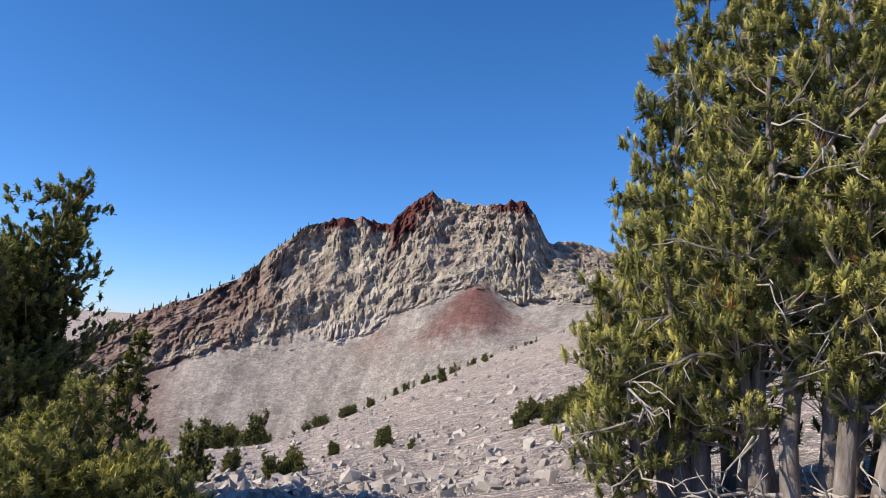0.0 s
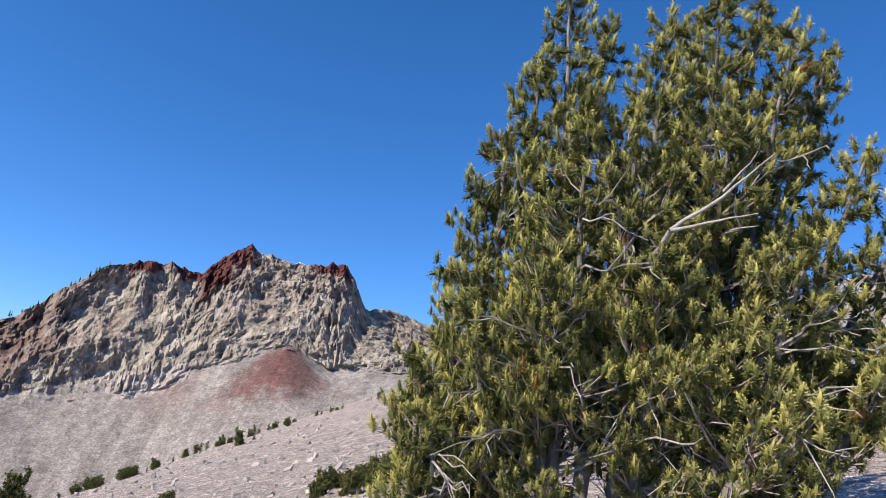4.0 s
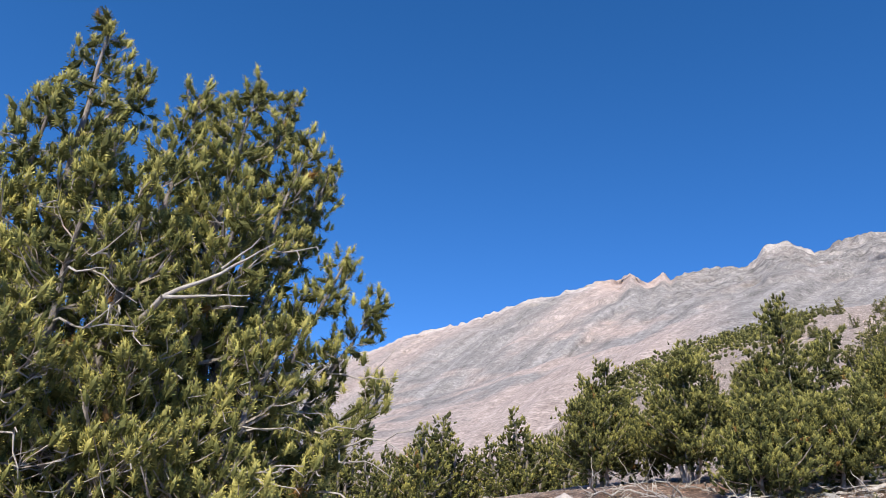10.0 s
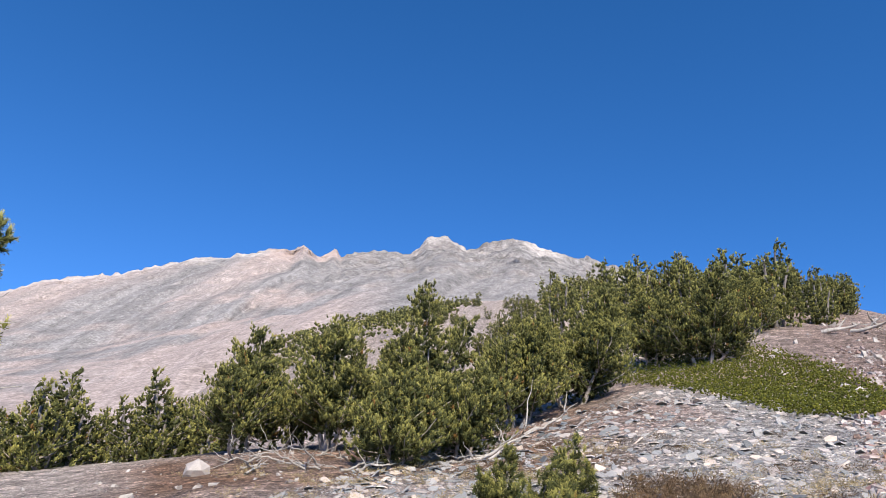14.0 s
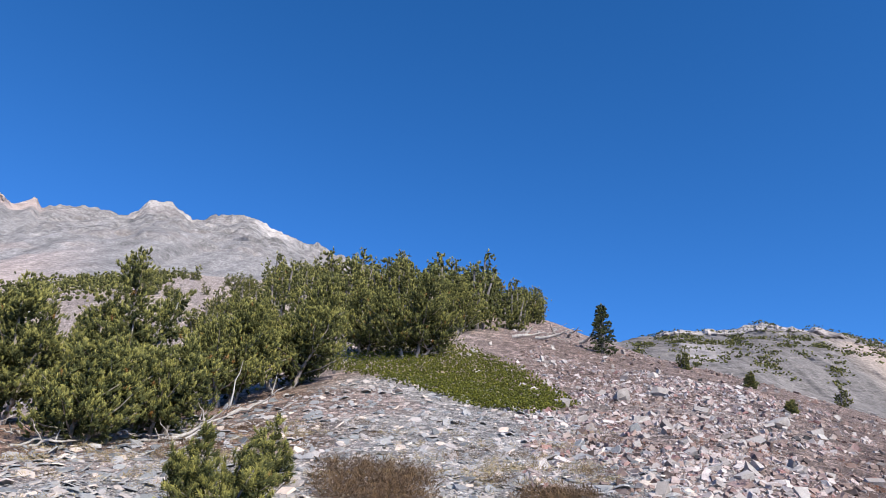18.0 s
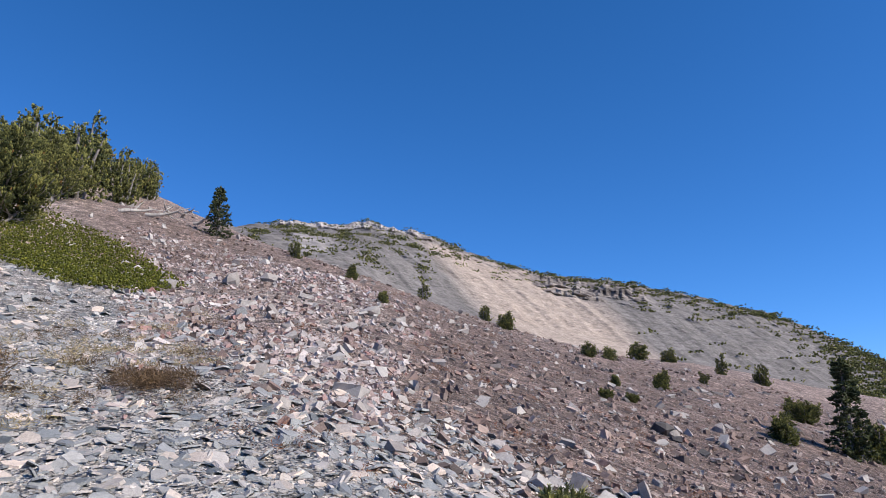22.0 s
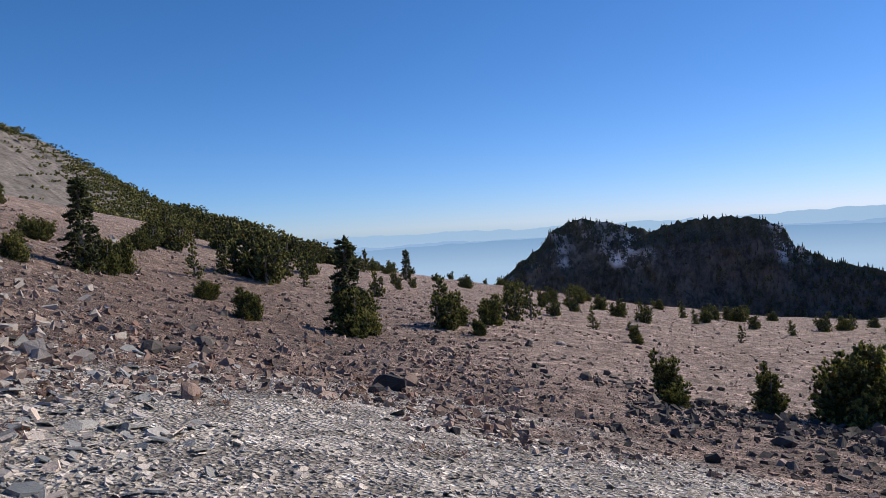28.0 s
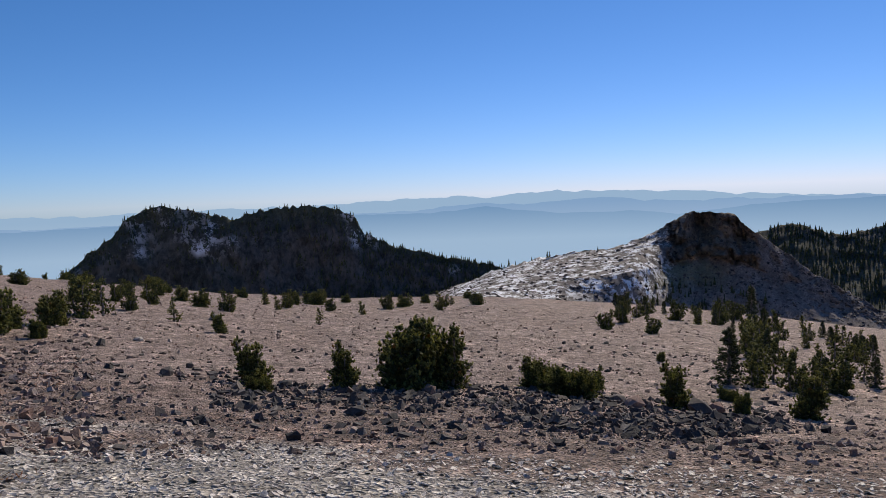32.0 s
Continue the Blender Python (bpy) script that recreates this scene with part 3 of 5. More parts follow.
# the great volcano slope
VOLCANO = mountain_material("volcano_scree", (0.225, 0.215, 0.215), (0.17, 0.162, 0.16), (0.42, 0.335, 0.305), 0.012, (1, 1, 0.4), vein=(0.34, 0.322, 0.315), relief=0.9)
volcano_crest = ((-8, 6.2), (-20, 10.4), (-30.8, 14.6), (-34, 16.2), (-38.9, 17.9), (-44, 19.9), (-48.3, 21.1), (-50.1, 21.7), (-51.6, 21.8), (-52.5, 22.6), (-53.7, 21.8), (-54.2, 21.7), (-55.1, 22.3), (-55.6, 21.8),
                 (-56.9, 22.4), (-61.5, 23.1), (-62.4, 23.6), (-62.9, 24.3), (-64.1, 24.6), (-65.6, 24.2), (-66.4, 23.6), (-68.5, 24), (-71.1, 24.4), (-73.6, 23.7), (-79.7, 22.2), (-90, 18.5), (-104, 13))


def volcano_weights(a, v, w):
    cliff = np.maximum(clip01((v - 1.82 + 0.2 * w) / 0.05) * 0.8 * band(a, -110, -49, 2), band(a, -90, -55.5, 3) * clip01((v - 1.3 + 0.3 * w) / 0.2) * 0.75)
    cap = band(a, -55.6, -49.5, 0.8) * clip01((v - 1.74 + 0.12 * w) / 0.12) * 0.8
    zone = fractal(np.stack([(a + 11 * v) * 0.16, v * 0.5, a * 0], 1) + 7, 4)
    tinge = np.maximum(clip01(0.1 + 1.6 * zone) * band(a, -57, 0, 4) * 0.7, clip01((1.15 - v + 0.5 * w + 0.5 * zone) / 0.4) * band(a, -58, -30, 6) * 0.7)
    pale = np.maximum.reduce([band(a, -49.5, -26, 1.5) * clip01((v - 1.88 - 0.12 * w) / 0.06) * 0.55, band(a, -74.5, -71.5, 1) * clip01((v - 1.72 + 0.2 * w) / 0.05) * 0.8, band(a, -66.5, -61.5, 0.8) * clip01((v - 1.88 + 0.1 * w) / 0.04) * 0.6])
    return dict(cliff=cliff, cap=cap, tinge=tinge, palerock=pale)


mountain("volcano_slope", "huge bare volcano slope of grey and pink scree", VOLCANO, -104, -8, 440,
         ((330, ((-8, 2.5), (-25, 4), (-40, 3), (-50, 7), (-60, 12), (-75, 14), (-104, 6))), (1300, ((-8, 4), (-25, 7.5), (-40, 13), (-50, 17), (-58, 19.5), (-75, 20), (-104, 9))),
          (((-104, 2300), (-66, 2300), (-50, 2200), (-8, 2500)), volcano_crest), (2800, ((-8, 3), (-50, 17), (-104, 8)))),
         (50, 80, 6), (6, 12, 26, 10), 0.008, 1.0, 5.0, volcano_weights, skew=11, streak=0.6, gully=34, ribs=(9, 0.7, 1.2))

# the shrubby ridge with the tan scree chute
RIDGE = mountain_material("tan_and_grey_scree", (0.185, 0.17, 0.162), (0.13, 0.112, 0.105), (0.4, 0.325, 0.272), 0.06, vein=(0.36, 0.32, 0.29))
ridge_crest = ((-88, 17), (-97, 16.6), (-102.3, 16.3), (-106.7, 16.8), (-110.6, 16.6), (-112.4, 16.8), (-116.2, 16.3), (-118.9, 15.4), (-122.8, 13.8), (-127, 12.4), (-129, 12.1), (-132, 11.7),
               (-137.1, 10.4), (-143.1, 8.5), (-147.9, 5.9), (-152.9, 2.8), (-157.4, 1.6), (-161, 0), (-164.1, -1), (-168, -2.8), (-174, -5))


def ridge_weights(a, v, w):
    cliff = np.maximum(band(a, -118.5, -104.5, 1.5) * clip01((v - 1.82 + 0.05 * w) / 0.03) * clip01((2.1 - v) / 0.05), band(a, -135, -126.5, 1) * clip01((v - 1.62 + 0.18 * w) / 0.05) * clip01((1.95 - v + 0.1 * w) / 0.05))
    tinge = band(a + 6 * (1.5 - v), -131, -119, 3) * clip01((1.95 - v + 0.15 * w) / 0.15)
    pale = band(a, -109.5, -107, 1) * clip01((v - 1.25 + 0.2 * w) / 0.1) * clip01((1.6 - v) / 0.1) * 0.5
    pale = np.maximum(pale, band(a, -117.5, -105.5, 1.5) * clip01((v - 1.84 + 0.06 * w) / 0.03) * 0.75)
    return dict(cliff=cliff, tinge=tinge, palerock=pale)


ridge_ob, ridge_p, ridge_v, ridge_a = mountain("shrubby_ridge", "long ridge of tan scree with dark shrubs", RIDGE, -174, -88, 420,
         ((90, ((-88, 10), (-112, 8), (-130, 3), (-145, 0), (-160, -4), (-174, -8))), (180, ((-88, 14), (-104, 14), (-112, 13.2), (-122, 9.8), (-130, 7.6), (-140, 5), (-148, 2.8), (-160, -2.5), (-174, -7))),
          (((-174, 150), (-160, 170), (-148, 260), (-112, 320), (-88, 330)), ridge_crest), (420, ((-88, 8), (-130, 6), (-150, -3), (-174, -9)))),
         (30, 70, 10), (0.4, 1.2, 3.2, 2), 0.06, 1.0, 0.35, ridge_weights, "ridge", -8, 1.5, 1.2, ribs=(1.7, 1.3, 1.2), facets=True)

# the dark flat-topped butte across the valley
BUTTE = mountain_material("dark_forested_rock", (0.075, 0.08, 0.068), (0.07, 0.07, 0.066), (0.08, 0.09, 0.055), 0.022, (1, 1, 0.7), vein=(0.13, 0.125, 0.12))
butte_crest = ((190, -9), (183, -6.5), (181.8, -4.7), (178.5, -2.2), (177.1, -0.8), (174.9, 0.0), (171.9, -0.65), (169.8, -1.3), (168.1, -0.7), (165.3, -0.45), (162.2, -0.7), (160.5, -1.2), (159.7, -2.8), (157.2, -4.0),
               (154.3, -4.8), (149, -5.8), (144, -6.8), (138, -8.5), (130, -11))
butte_ob, butte_p, butte_v, butte_a = mountain("flat_topped_butte", "dark flat-topped butte with firs and snow patches", BUTTE, 130, 190, 420,
         ((640, ((190, -13), (130, -13))), (955, ((190, -12), (181, -9.5), (176, -9), (168, -9), (160, -9), (152, -9), (140, -10.5), (130, -12))), (1000, butte_crest), (1250, ((190, -12), (160, -4), (130, -12)))),
         (40, 60, 16), (6, 16, 10, 8), 0.014, 0.4, 2.5,
         lambda a, v, w: dict(cliff=clip01((v - 0.9 + 0.1 * w) / 0.1) * clip01((1.9 - v) / 0.1), snow=clip01((v - 1.6 + 0.2 * w) / 0.2) * clip01(1.2 * w - 0.1), cap=clip01((v - 1.9) / 0.1) * 0.6), "butte")

# the black crag with the snowy scree
CRAG = mountain_material("black_crag_rock", (0.2, 0.18, 0.17), (0.115, 0.1, 0.094), (0.16, 0.16, 0.07), 0.09, (1, 1, 0.45), vein=(0.22, 0.19, 0.175))
crag_crest = ((158, -9), (153.8, -7.7), (148.3, -5.8), (143.8, -5), (140.1, -4.6), (137.4, -3.6), (135.7, -2.6), (134.5, -2), (133, -1.95), (131.3, -2.2), (130.3, -3.2), (129.0, -4.2), (126, -6.5), (122, -9), (116, -11))
crag_ob, crag_p, crag_v, crag_a = mountain("black_crag", "black lava crag above a snow-dusted scree slope", CRAG, 116, 158, 300,
         ((((158, 150), (148, 190), (143, 215), (137, 232), (134, 255), (128, 258), (116, 262)), ((158, -10), (150, -10), (143, -9.8), (136, -9.9), (131, -10.4), (127, -11.2), (121, -12.5), (116, -13))), (((158, 230), (138, 240), (136, 280), (129, 282), (127, 281), (116, 280)), ((158, -9.5), (150, -7.6), (143, -6.9), (137, -6.2), (135, -5.2), (131.5, -5.4), (128, -7.2), (122, -10), (116, -12))),
          (290, crag_crest), (400, ((158, -12), (135, -8), (116, -13)))),
         (44, 44, 10), (1.0, 2, 3, 3), 0.09, 0.35, 0.5,
         lambda a, v, w: dict(cliff=band(a, 129.5, 136.2, 1) * clip01((v - 0.95 + 0.1 * w) / 0.06), snow=band(a, 136.3, 153, 2) * clip01((v - 0.2 + 0.2 * w) / 0.3), cap=band(a, 132, 137, 2) * clip01((0.95 - v + 0.1 * w) / 0.1) * clip01((v - 0.4) / 0.2) * 0.5), "crag", ribs=(3.6, 1.0, 1.0))
back_ob, back_p, back_v, back_a = mountain("forested_spur", "dark forested spur behind the crag", BUTTE, 104, 136, 160,
         ((385, ((136, -9.5), (120, -11), (104, -11))), (480, ((136, -5.5), (130.5, -3.7), (129.2, -3.5), (127.5, -2.9), (126.1, -3.3), (124.3, -3.8), (121.7, -3.2), (117, -2.4), (104, -3))), (650, ((136, -10), (104, -10)))),
         (50, 8), (3, 6, 4), 0.03, 0.4, 0.8, lambda a, v, w: dict(cliff=clip01((v - 0.8) / 0.1) * 0.6), "spur")

# ---- hazy lowland and far ranges ----
def far_range(name, dist, pairs, low, high, el_low):
    a = np.linspace(98, 214, 700)
    e = curve_of(pairs)(a) + (0.05 if dist < 4300 else 0.1) * fractal(np.stack([a * 0.9, a * 0 + dist, a * 0], 1), 5, 0.55)
    d = np.radians(a)
    rows = []
    for el in (np.full(len(a), float(el_low)), e):
        rows.append(np.stack([-np.sin(d) * dist, np.cos(d) * dist, EYE + dist * np.tan(np.radians(el))], 1))
    P = np.stack(rows, 1).reshape(-1, 3)
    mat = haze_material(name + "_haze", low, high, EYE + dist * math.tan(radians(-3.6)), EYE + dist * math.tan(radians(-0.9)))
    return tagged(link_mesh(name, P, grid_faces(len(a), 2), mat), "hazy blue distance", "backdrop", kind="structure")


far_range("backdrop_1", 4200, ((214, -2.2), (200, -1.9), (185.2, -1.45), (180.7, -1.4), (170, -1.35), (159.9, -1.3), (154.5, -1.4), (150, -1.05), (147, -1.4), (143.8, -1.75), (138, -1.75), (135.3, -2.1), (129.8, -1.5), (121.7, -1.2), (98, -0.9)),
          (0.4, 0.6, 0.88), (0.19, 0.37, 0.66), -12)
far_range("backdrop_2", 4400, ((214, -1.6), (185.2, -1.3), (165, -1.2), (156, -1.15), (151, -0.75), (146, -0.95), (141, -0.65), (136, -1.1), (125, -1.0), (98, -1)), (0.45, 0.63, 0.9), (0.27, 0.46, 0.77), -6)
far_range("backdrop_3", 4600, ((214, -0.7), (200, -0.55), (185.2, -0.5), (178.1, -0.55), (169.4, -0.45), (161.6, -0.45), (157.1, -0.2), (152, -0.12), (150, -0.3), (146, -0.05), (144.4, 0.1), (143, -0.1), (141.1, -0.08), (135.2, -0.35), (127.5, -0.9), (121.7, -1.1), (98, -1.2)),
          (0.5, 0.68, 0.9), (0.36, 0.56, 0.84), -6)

# ---- trees ----
def tuft(n, seed, width=0.055, length=0.42, core=0.0):
    """A shoot one unit long: a bottle brush of n needle bundles swept towards its tip, each a slim fan, round a heart
    painted dark like its shaded inside.
    """
    r = np.random.RandomState(seed)
    t = np.sort(r.uniform(0.0, 1.0, n))
    phi = np.arange(n) * 2.399 + r.uniform(-0.3, 0.3, n)
    ang = np.radians(88 - 66 * t ** 1.8 + r.uniform(-14, 14, n))
    out = np.stack([np.cos(phi), np.sin(phi), np.zeros(n)], 1)
    up = np.array([0, 0, 1.0])
    d = out * np.sin(ang)[:, None] + up * np.cos(ang)[:, None]
    spin = r.uniform(0, TAU, n)[:, None]
    a = np.cross(d, up)
    a /= np.linalg.norm(a, axis=1)[:, None]
    side = a * np.cos(spin) + np.cross(d, a) * np.sin(spin)
    base = up * (0.05 + t * 0.62)[:, None]
    end = base + d * (length * r.uniform(0.75, 1.15, n))[:, None]
    V = np.stack([base, end - side * width, end + side * width], 1).reshape(-1, 3)
    # pale young tips, and shade painted into the darker base
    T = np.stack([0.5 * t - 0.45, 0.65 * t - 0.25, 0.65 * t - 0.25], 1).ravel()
    F = np.arange(n * 3).reshape(-1, 3)
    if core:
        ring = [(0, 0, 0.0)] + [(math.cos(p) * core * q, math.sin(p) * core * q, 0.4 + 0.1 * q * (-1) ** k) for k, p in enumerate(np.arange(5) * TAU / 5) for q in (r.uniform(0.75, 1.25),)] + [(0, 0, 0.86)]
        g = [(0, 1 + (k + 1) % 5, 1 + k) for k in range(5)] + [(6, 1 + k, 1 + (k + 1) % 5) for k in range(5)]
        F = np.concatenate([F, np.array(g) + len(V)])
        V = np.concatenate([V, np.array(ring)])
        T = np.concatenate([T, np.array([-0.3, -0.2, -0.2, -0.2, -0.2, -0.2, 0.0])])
    return V, F, T


def frames_along(dirs):
    d = dirs / np.linalg.norm(dirs, axis=1)[:, None]
    ref = np.where(np.abs(d[:, 2:3]) > 0.9, np.array([[1.0, 0, 0]]), np.array([[0, 0, 1.0]]))
    x = np.cross(ref, d)
    x /= np.linalg.norm(x, axis=1)[:, None]
    return np.stack([x, np.cross(d, x), d], 2)


def tufts_mesh(name, pos, dirs, size, brush, material, parent, tint, seed=1, label="", kinds=4):
    """Many shoots as one mesh. brush: bundles on each, their width and length."""
    pos, dirs, size, tint = np.asarray(pos, float), np.asarray(dirs, float), np.asarray(size, float), np.asarray(tint, float)
    M = frames_along(dirs)
    Vs, Fs, Ts, k = [], [], [], 0
    for kind in range(kinds):
        pick = np.arange(len(pos)) % kinds == kind
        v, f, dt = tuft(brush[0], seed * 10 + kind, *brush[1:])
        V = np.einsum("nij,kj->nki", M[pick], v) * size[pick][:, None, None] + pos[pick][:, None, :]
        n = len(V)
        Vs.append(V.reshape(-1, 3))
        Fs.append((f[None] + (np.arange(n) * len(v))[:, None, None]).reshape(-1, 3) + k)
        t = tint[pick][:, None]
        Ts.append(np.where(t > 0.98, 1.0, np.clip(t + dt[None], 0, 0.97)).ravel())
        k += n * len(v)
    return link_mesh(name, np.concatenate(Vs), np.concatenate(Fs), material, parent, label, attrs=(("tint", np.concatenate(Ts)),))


def tube(points, radii, sides=8):
    points, radii = np.asarray(points, float), np.asarray(radii, float)
    d = np.gradient(points, axis=0)
    M = frames_along(d)
    ph = np.arange(sides) * TAU / sides
    ring = np.stack([np.cos(ph), np.sin(ph), 0 * ph], 1)
    V = np.einsum("nij,kj->nki", M, ring) * radii[:, None, None] + points[:, None, :]
    n = len(points)
    i, j = np.meshgrid(np.arange(n - 1), np.arange(sides), indexing="ij")
    i, j = i.ravel(), j.ravel()
    j2 = (j + 1) % sides
    return V.reshape(-1, 3), np.stack([i * sides + j, i * sides + j2, (i + 1) * sides + j2, (i + 1) * sides + j], 1)


def join_tubes(tubes):
    V, F, k = [], [], 0
    for v, f in tubes:
        V.append(v)
        F.append(f + k)
        k += len(v)
    return np.concatenate(V), np.concatenate(F)


def bend(a, b, k, rnd, wob=0.05):
    """A crooked line from a to b in k steps."""
    t = np.linspace(0, 1, k)[:, None]
    L = np.linalg.norm(np.asarray(b) - a)
    w = rnd.normal(0, wob * L, (k, 3)).cumsum(0) / math.sqrt(k)
    w -= w[0] + (w[-1] - w[0]) * t
    return np.asarray(a) * (1 - t) + np.asarray(b) * t + w


def grow(stems, rnd, per_m, tuft_len, reach, low=0.2, upturn=0.5, fill=2.6, wood=True, core=0.3, twigs=False, tipward=1.0):
    """Boughs and tufts along the stems. Each stem: its line and the reach of its boughs at the foot of the crown."""
    limbs, pos, dirs, size, tint = [], [], [], [], []
    for line, width, start in stems:
        seg = np.linalg.norm(np.diff(line, axis=0), axis=1)
        total = seg.sum()
        cum = np.concatenate([[0], seg.cumsum()]) / total
        n_b = max(4, int(total * per_m))
        for b in range(n_b):
            u = start + (1 - start) * (b + rnd.uniform(0, 1)) / n_b
            p = np.array([np.interp(u, cum, line[:, k]) for k in range(3)])
            phi = rnd.uniform(0, TAU)
            env = width * (1 - (u - start) / (1 - start + 1e-6)) ** 0.75 + 0.12 * reach
            L = env * rnd.uniform(0.55, 1.1)
            out = np.array([math.cos(phi), math.sin(phi), 0])
            rise = rnd.uniform(-0.15, 0.35) + 0.5 * u
            tip = p + out * L + np.array([0, 0, L * (rise + upturn * 0.4)])
            mid = p + out * L * 0.55 + np.array([0, 0, L * rise * 0.45])
            t = np.linspace(0, 1, 5)[:, None]
            q = (1 - t) ** 2 * p + 2 * t * (1 - t) * mid + t ** 2 * tip
            if wood and L > 0.45 * reach:
                limbs.append(tube(q[::2], np.linspace(0.018, 0.005, 3) * (0.5 + L), 3))
            n_t = max(2, int(L / tuft_len * fill))
            for k in range(n_t):
                s = 1 - 0.75 * rnd.uniform(0, 1) ** tipward if k else 1.0
                at = (1 - s) ** 2 * p + 2 * s * (1 - s) * mid + s ** 2 * tip
                at = at + rnd.normal(0, 0.09 * L + 0.26 * tuft_len, 3) * np.array([1, 1, 0.7])
                dv = out * 0.45 + np.array([0, 0, 0.55 + upturn]) + rnd.normal(0, 0.28, 3)
                if twigs and rnd.uniform() < 0.55:
                    s2 = max(0.0, s - 0.25)
                    root = (1 - s2) ** 2 * p + 2 * s2 * (1 - s2) * mid + s2 ** 2 * tip
                    limbs.append(tube(np.stack([root, (root + at) / 2 + rnd.normal(0, 0.03, 3), at + dv * tuft_len * 0.15]), np.array([0.009, 0.007, 0.005]), 3))
                pos.append(at)
                dirs.append(dv)
                size.append(tuft_len * rnd.uniform(0.75, 1.25))
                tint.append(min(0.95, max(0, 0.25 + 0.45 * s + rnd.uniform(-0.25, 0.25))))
            # inner tufts get the lowest tints: the crown's inner shade as colour
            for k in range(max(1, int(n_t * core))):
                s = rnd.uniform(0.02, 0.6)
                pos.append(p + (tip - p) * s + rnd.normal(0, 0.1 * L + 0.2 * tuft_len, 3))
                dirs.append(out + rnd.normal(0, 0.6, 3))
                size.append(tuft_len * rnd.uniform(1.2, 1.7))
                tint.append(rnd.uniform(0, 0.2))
        top = line[-1]
        for k in range(3):
            pos.append(top - np.array([0, 0, tuft_len * (0.5 + 0.6 * k)]))
            dirs.append(rnd.normal(0, 0.15, 3) + np.array([0, 0, 1]))
            size.append(tuft_len * 1.2)
            tint.append(0.8)
    tint = np.array(tint)
    tint[rnd.uniform(0, 1, len(tint)) < 0.006] = 1.0
    return limbs, np.array(pos), np.array(dirs), np.array(size), tint


def pine(name, label, height, width, leaders, seed, tuft_len=0.2, per_m=9, brush=(12, 0.06), material=None, low=0.12, lean=0.1, category="tree", trunk_r=None, fill=3.0, wood=True, tipward=1.3, bark=None, core=0.3):
    """A stubby many-stemmed mountain pine, built round its foot."""
    rnd = np.random.RandomState(seed)
    ob = new(name)
    trunk_r = trunk_r or 0.022 * height + 0.03
    stems = []
    for k in range(leaders):
        phi = TAU * k / leaders + rnd.uniform(-0.5, 0.5)
        off = 0 if leaders == 1 else width * 0.5 * rnd.uniform(0.25, 0.75)
        h = height * (1 if k == 0 else max(0.4, 1 - 0.75 * off / width * 2 * rnd.uniform(0.5, 1.1)))
        foot = np.array([math.cos(phi) * off * 0.25, math.sin(phi) * off * 0.25, -0.15])
        top = np.array([math.cos(phi) * off + lean * h * rnd.uniform(-1, 1), math.sin(phi) * off + lean * h * rnd.uniform(-1, 1), h])
        line = bend(foot, top, 8, rnd, 0.04)
        stems.append((line, width * 0.5 * (1 if leaders == 1 else 0.62), low))
        v, f = tube(line, np.linspace(trunk_r * (1 if leaders < 3 else 0.7), 0.012, 8), 7)
        link_mesh("trunk", v, f, bark or BARK, ob, smooth=True)
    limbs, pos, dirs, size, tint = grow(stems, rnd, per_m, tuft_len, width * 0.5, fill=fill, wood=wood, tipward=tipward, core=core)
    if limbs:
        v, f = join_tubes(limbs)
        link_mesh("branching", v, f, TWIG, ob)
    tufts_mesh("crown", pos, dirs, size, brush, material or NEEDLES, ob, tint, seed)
    return tagged(ob, label, category)


def fir(name, label, height, width, seed, tiers=19, material=None):
    """A narrow conifer with whorls of level boughs."""
    rnd = np.random.RandomState(seed)
    ob = new(name)
    line = bend(np.array([0, 0, -0.15]), np.array([rnd.normal(0, 0.03), rnd.normal(0, 0.03), 1]) * height, 8, rnd, 0.008)
    v, f = tube(line, np.linspace(0.018 * height + 0.03, 0.01, 8), 7)
    link_mesh("trunk", v, f, BARK, ob, smooth=True)
    limbs, pos, dirs, size, tint = [], [], [], [], []
    s0 = height * 0.075
    for k in range(tiers):
        u = 0.12 + 0.86 * (k / tiers) ** 0.9
        p = np.array([np.interp(u, np.linspace(0, 1, 8), line[:, c]) for c in range(3)])
        for b in range(7):
            phi = rnd.uniform(0, TAU)
            L = width * 0.5 * (1 - u) ** 0.9 * rnd.uniform(0.6, 1.1) + 0.025 * height
            o = np.array([math.cos(phi), math.sin(phi), rnd.uniform(-0.25, 0.1)])
            q = np.stack([p, p + o * L * 0.6, p + o * L + np.array([0, 0, 0.12 * L])])
            limbs.append(tube(q, np.array([0.012, 0.008, 0.004]) * height * 0.5, 4))
            for s in np.arange(0.3, 1.05, 0.22):
                pos.append(p + o * L * s + rnd.normal(0, 0.06 * L, 3))
                dirs.append(o + np.array([0, 0, 0.25]) + rnd.normal(0, 0.3, 3))
                size.append(s0 * rnd.uniform(0.8, 1.3))
                tint.append(rnd.uniform(0.2, 0.9))
    pos.append(line[-1] - np.array([0, 0, s0]))
    dirs.append(np.array([0, 0, 1.0]))
    size.append(s0 * 1.5)
    tint.append(0.5)
    v, f = join_tubes(limbs)
    link_mesh("branching", v, f, BARK, ob)
    tufts_mesh("crown", pos, dirs, np.array(size), (5, 0.07, 0.5, 0.22), material or FIR, ob, np.array(tint), seed)
    return tagged(ob, label, "tree")


def stand(ob, p, size=1.0, turn=0.0):
    """Sets a thing on the ground at p, as large as size."""
    ob.matrix_basis = Matrix.Translation(p) @ Matrix.Rotation(radians(turn), 4, "Z") @ Matrix.Scale(size, 4)
    return ob


def again(ob, p, size=1.0, turn=0.0):
    """A further copy of a thing at p."""
    c = copy_thing(ob, Matrix.Identity(4))
    return stand(c, p, size, turn)


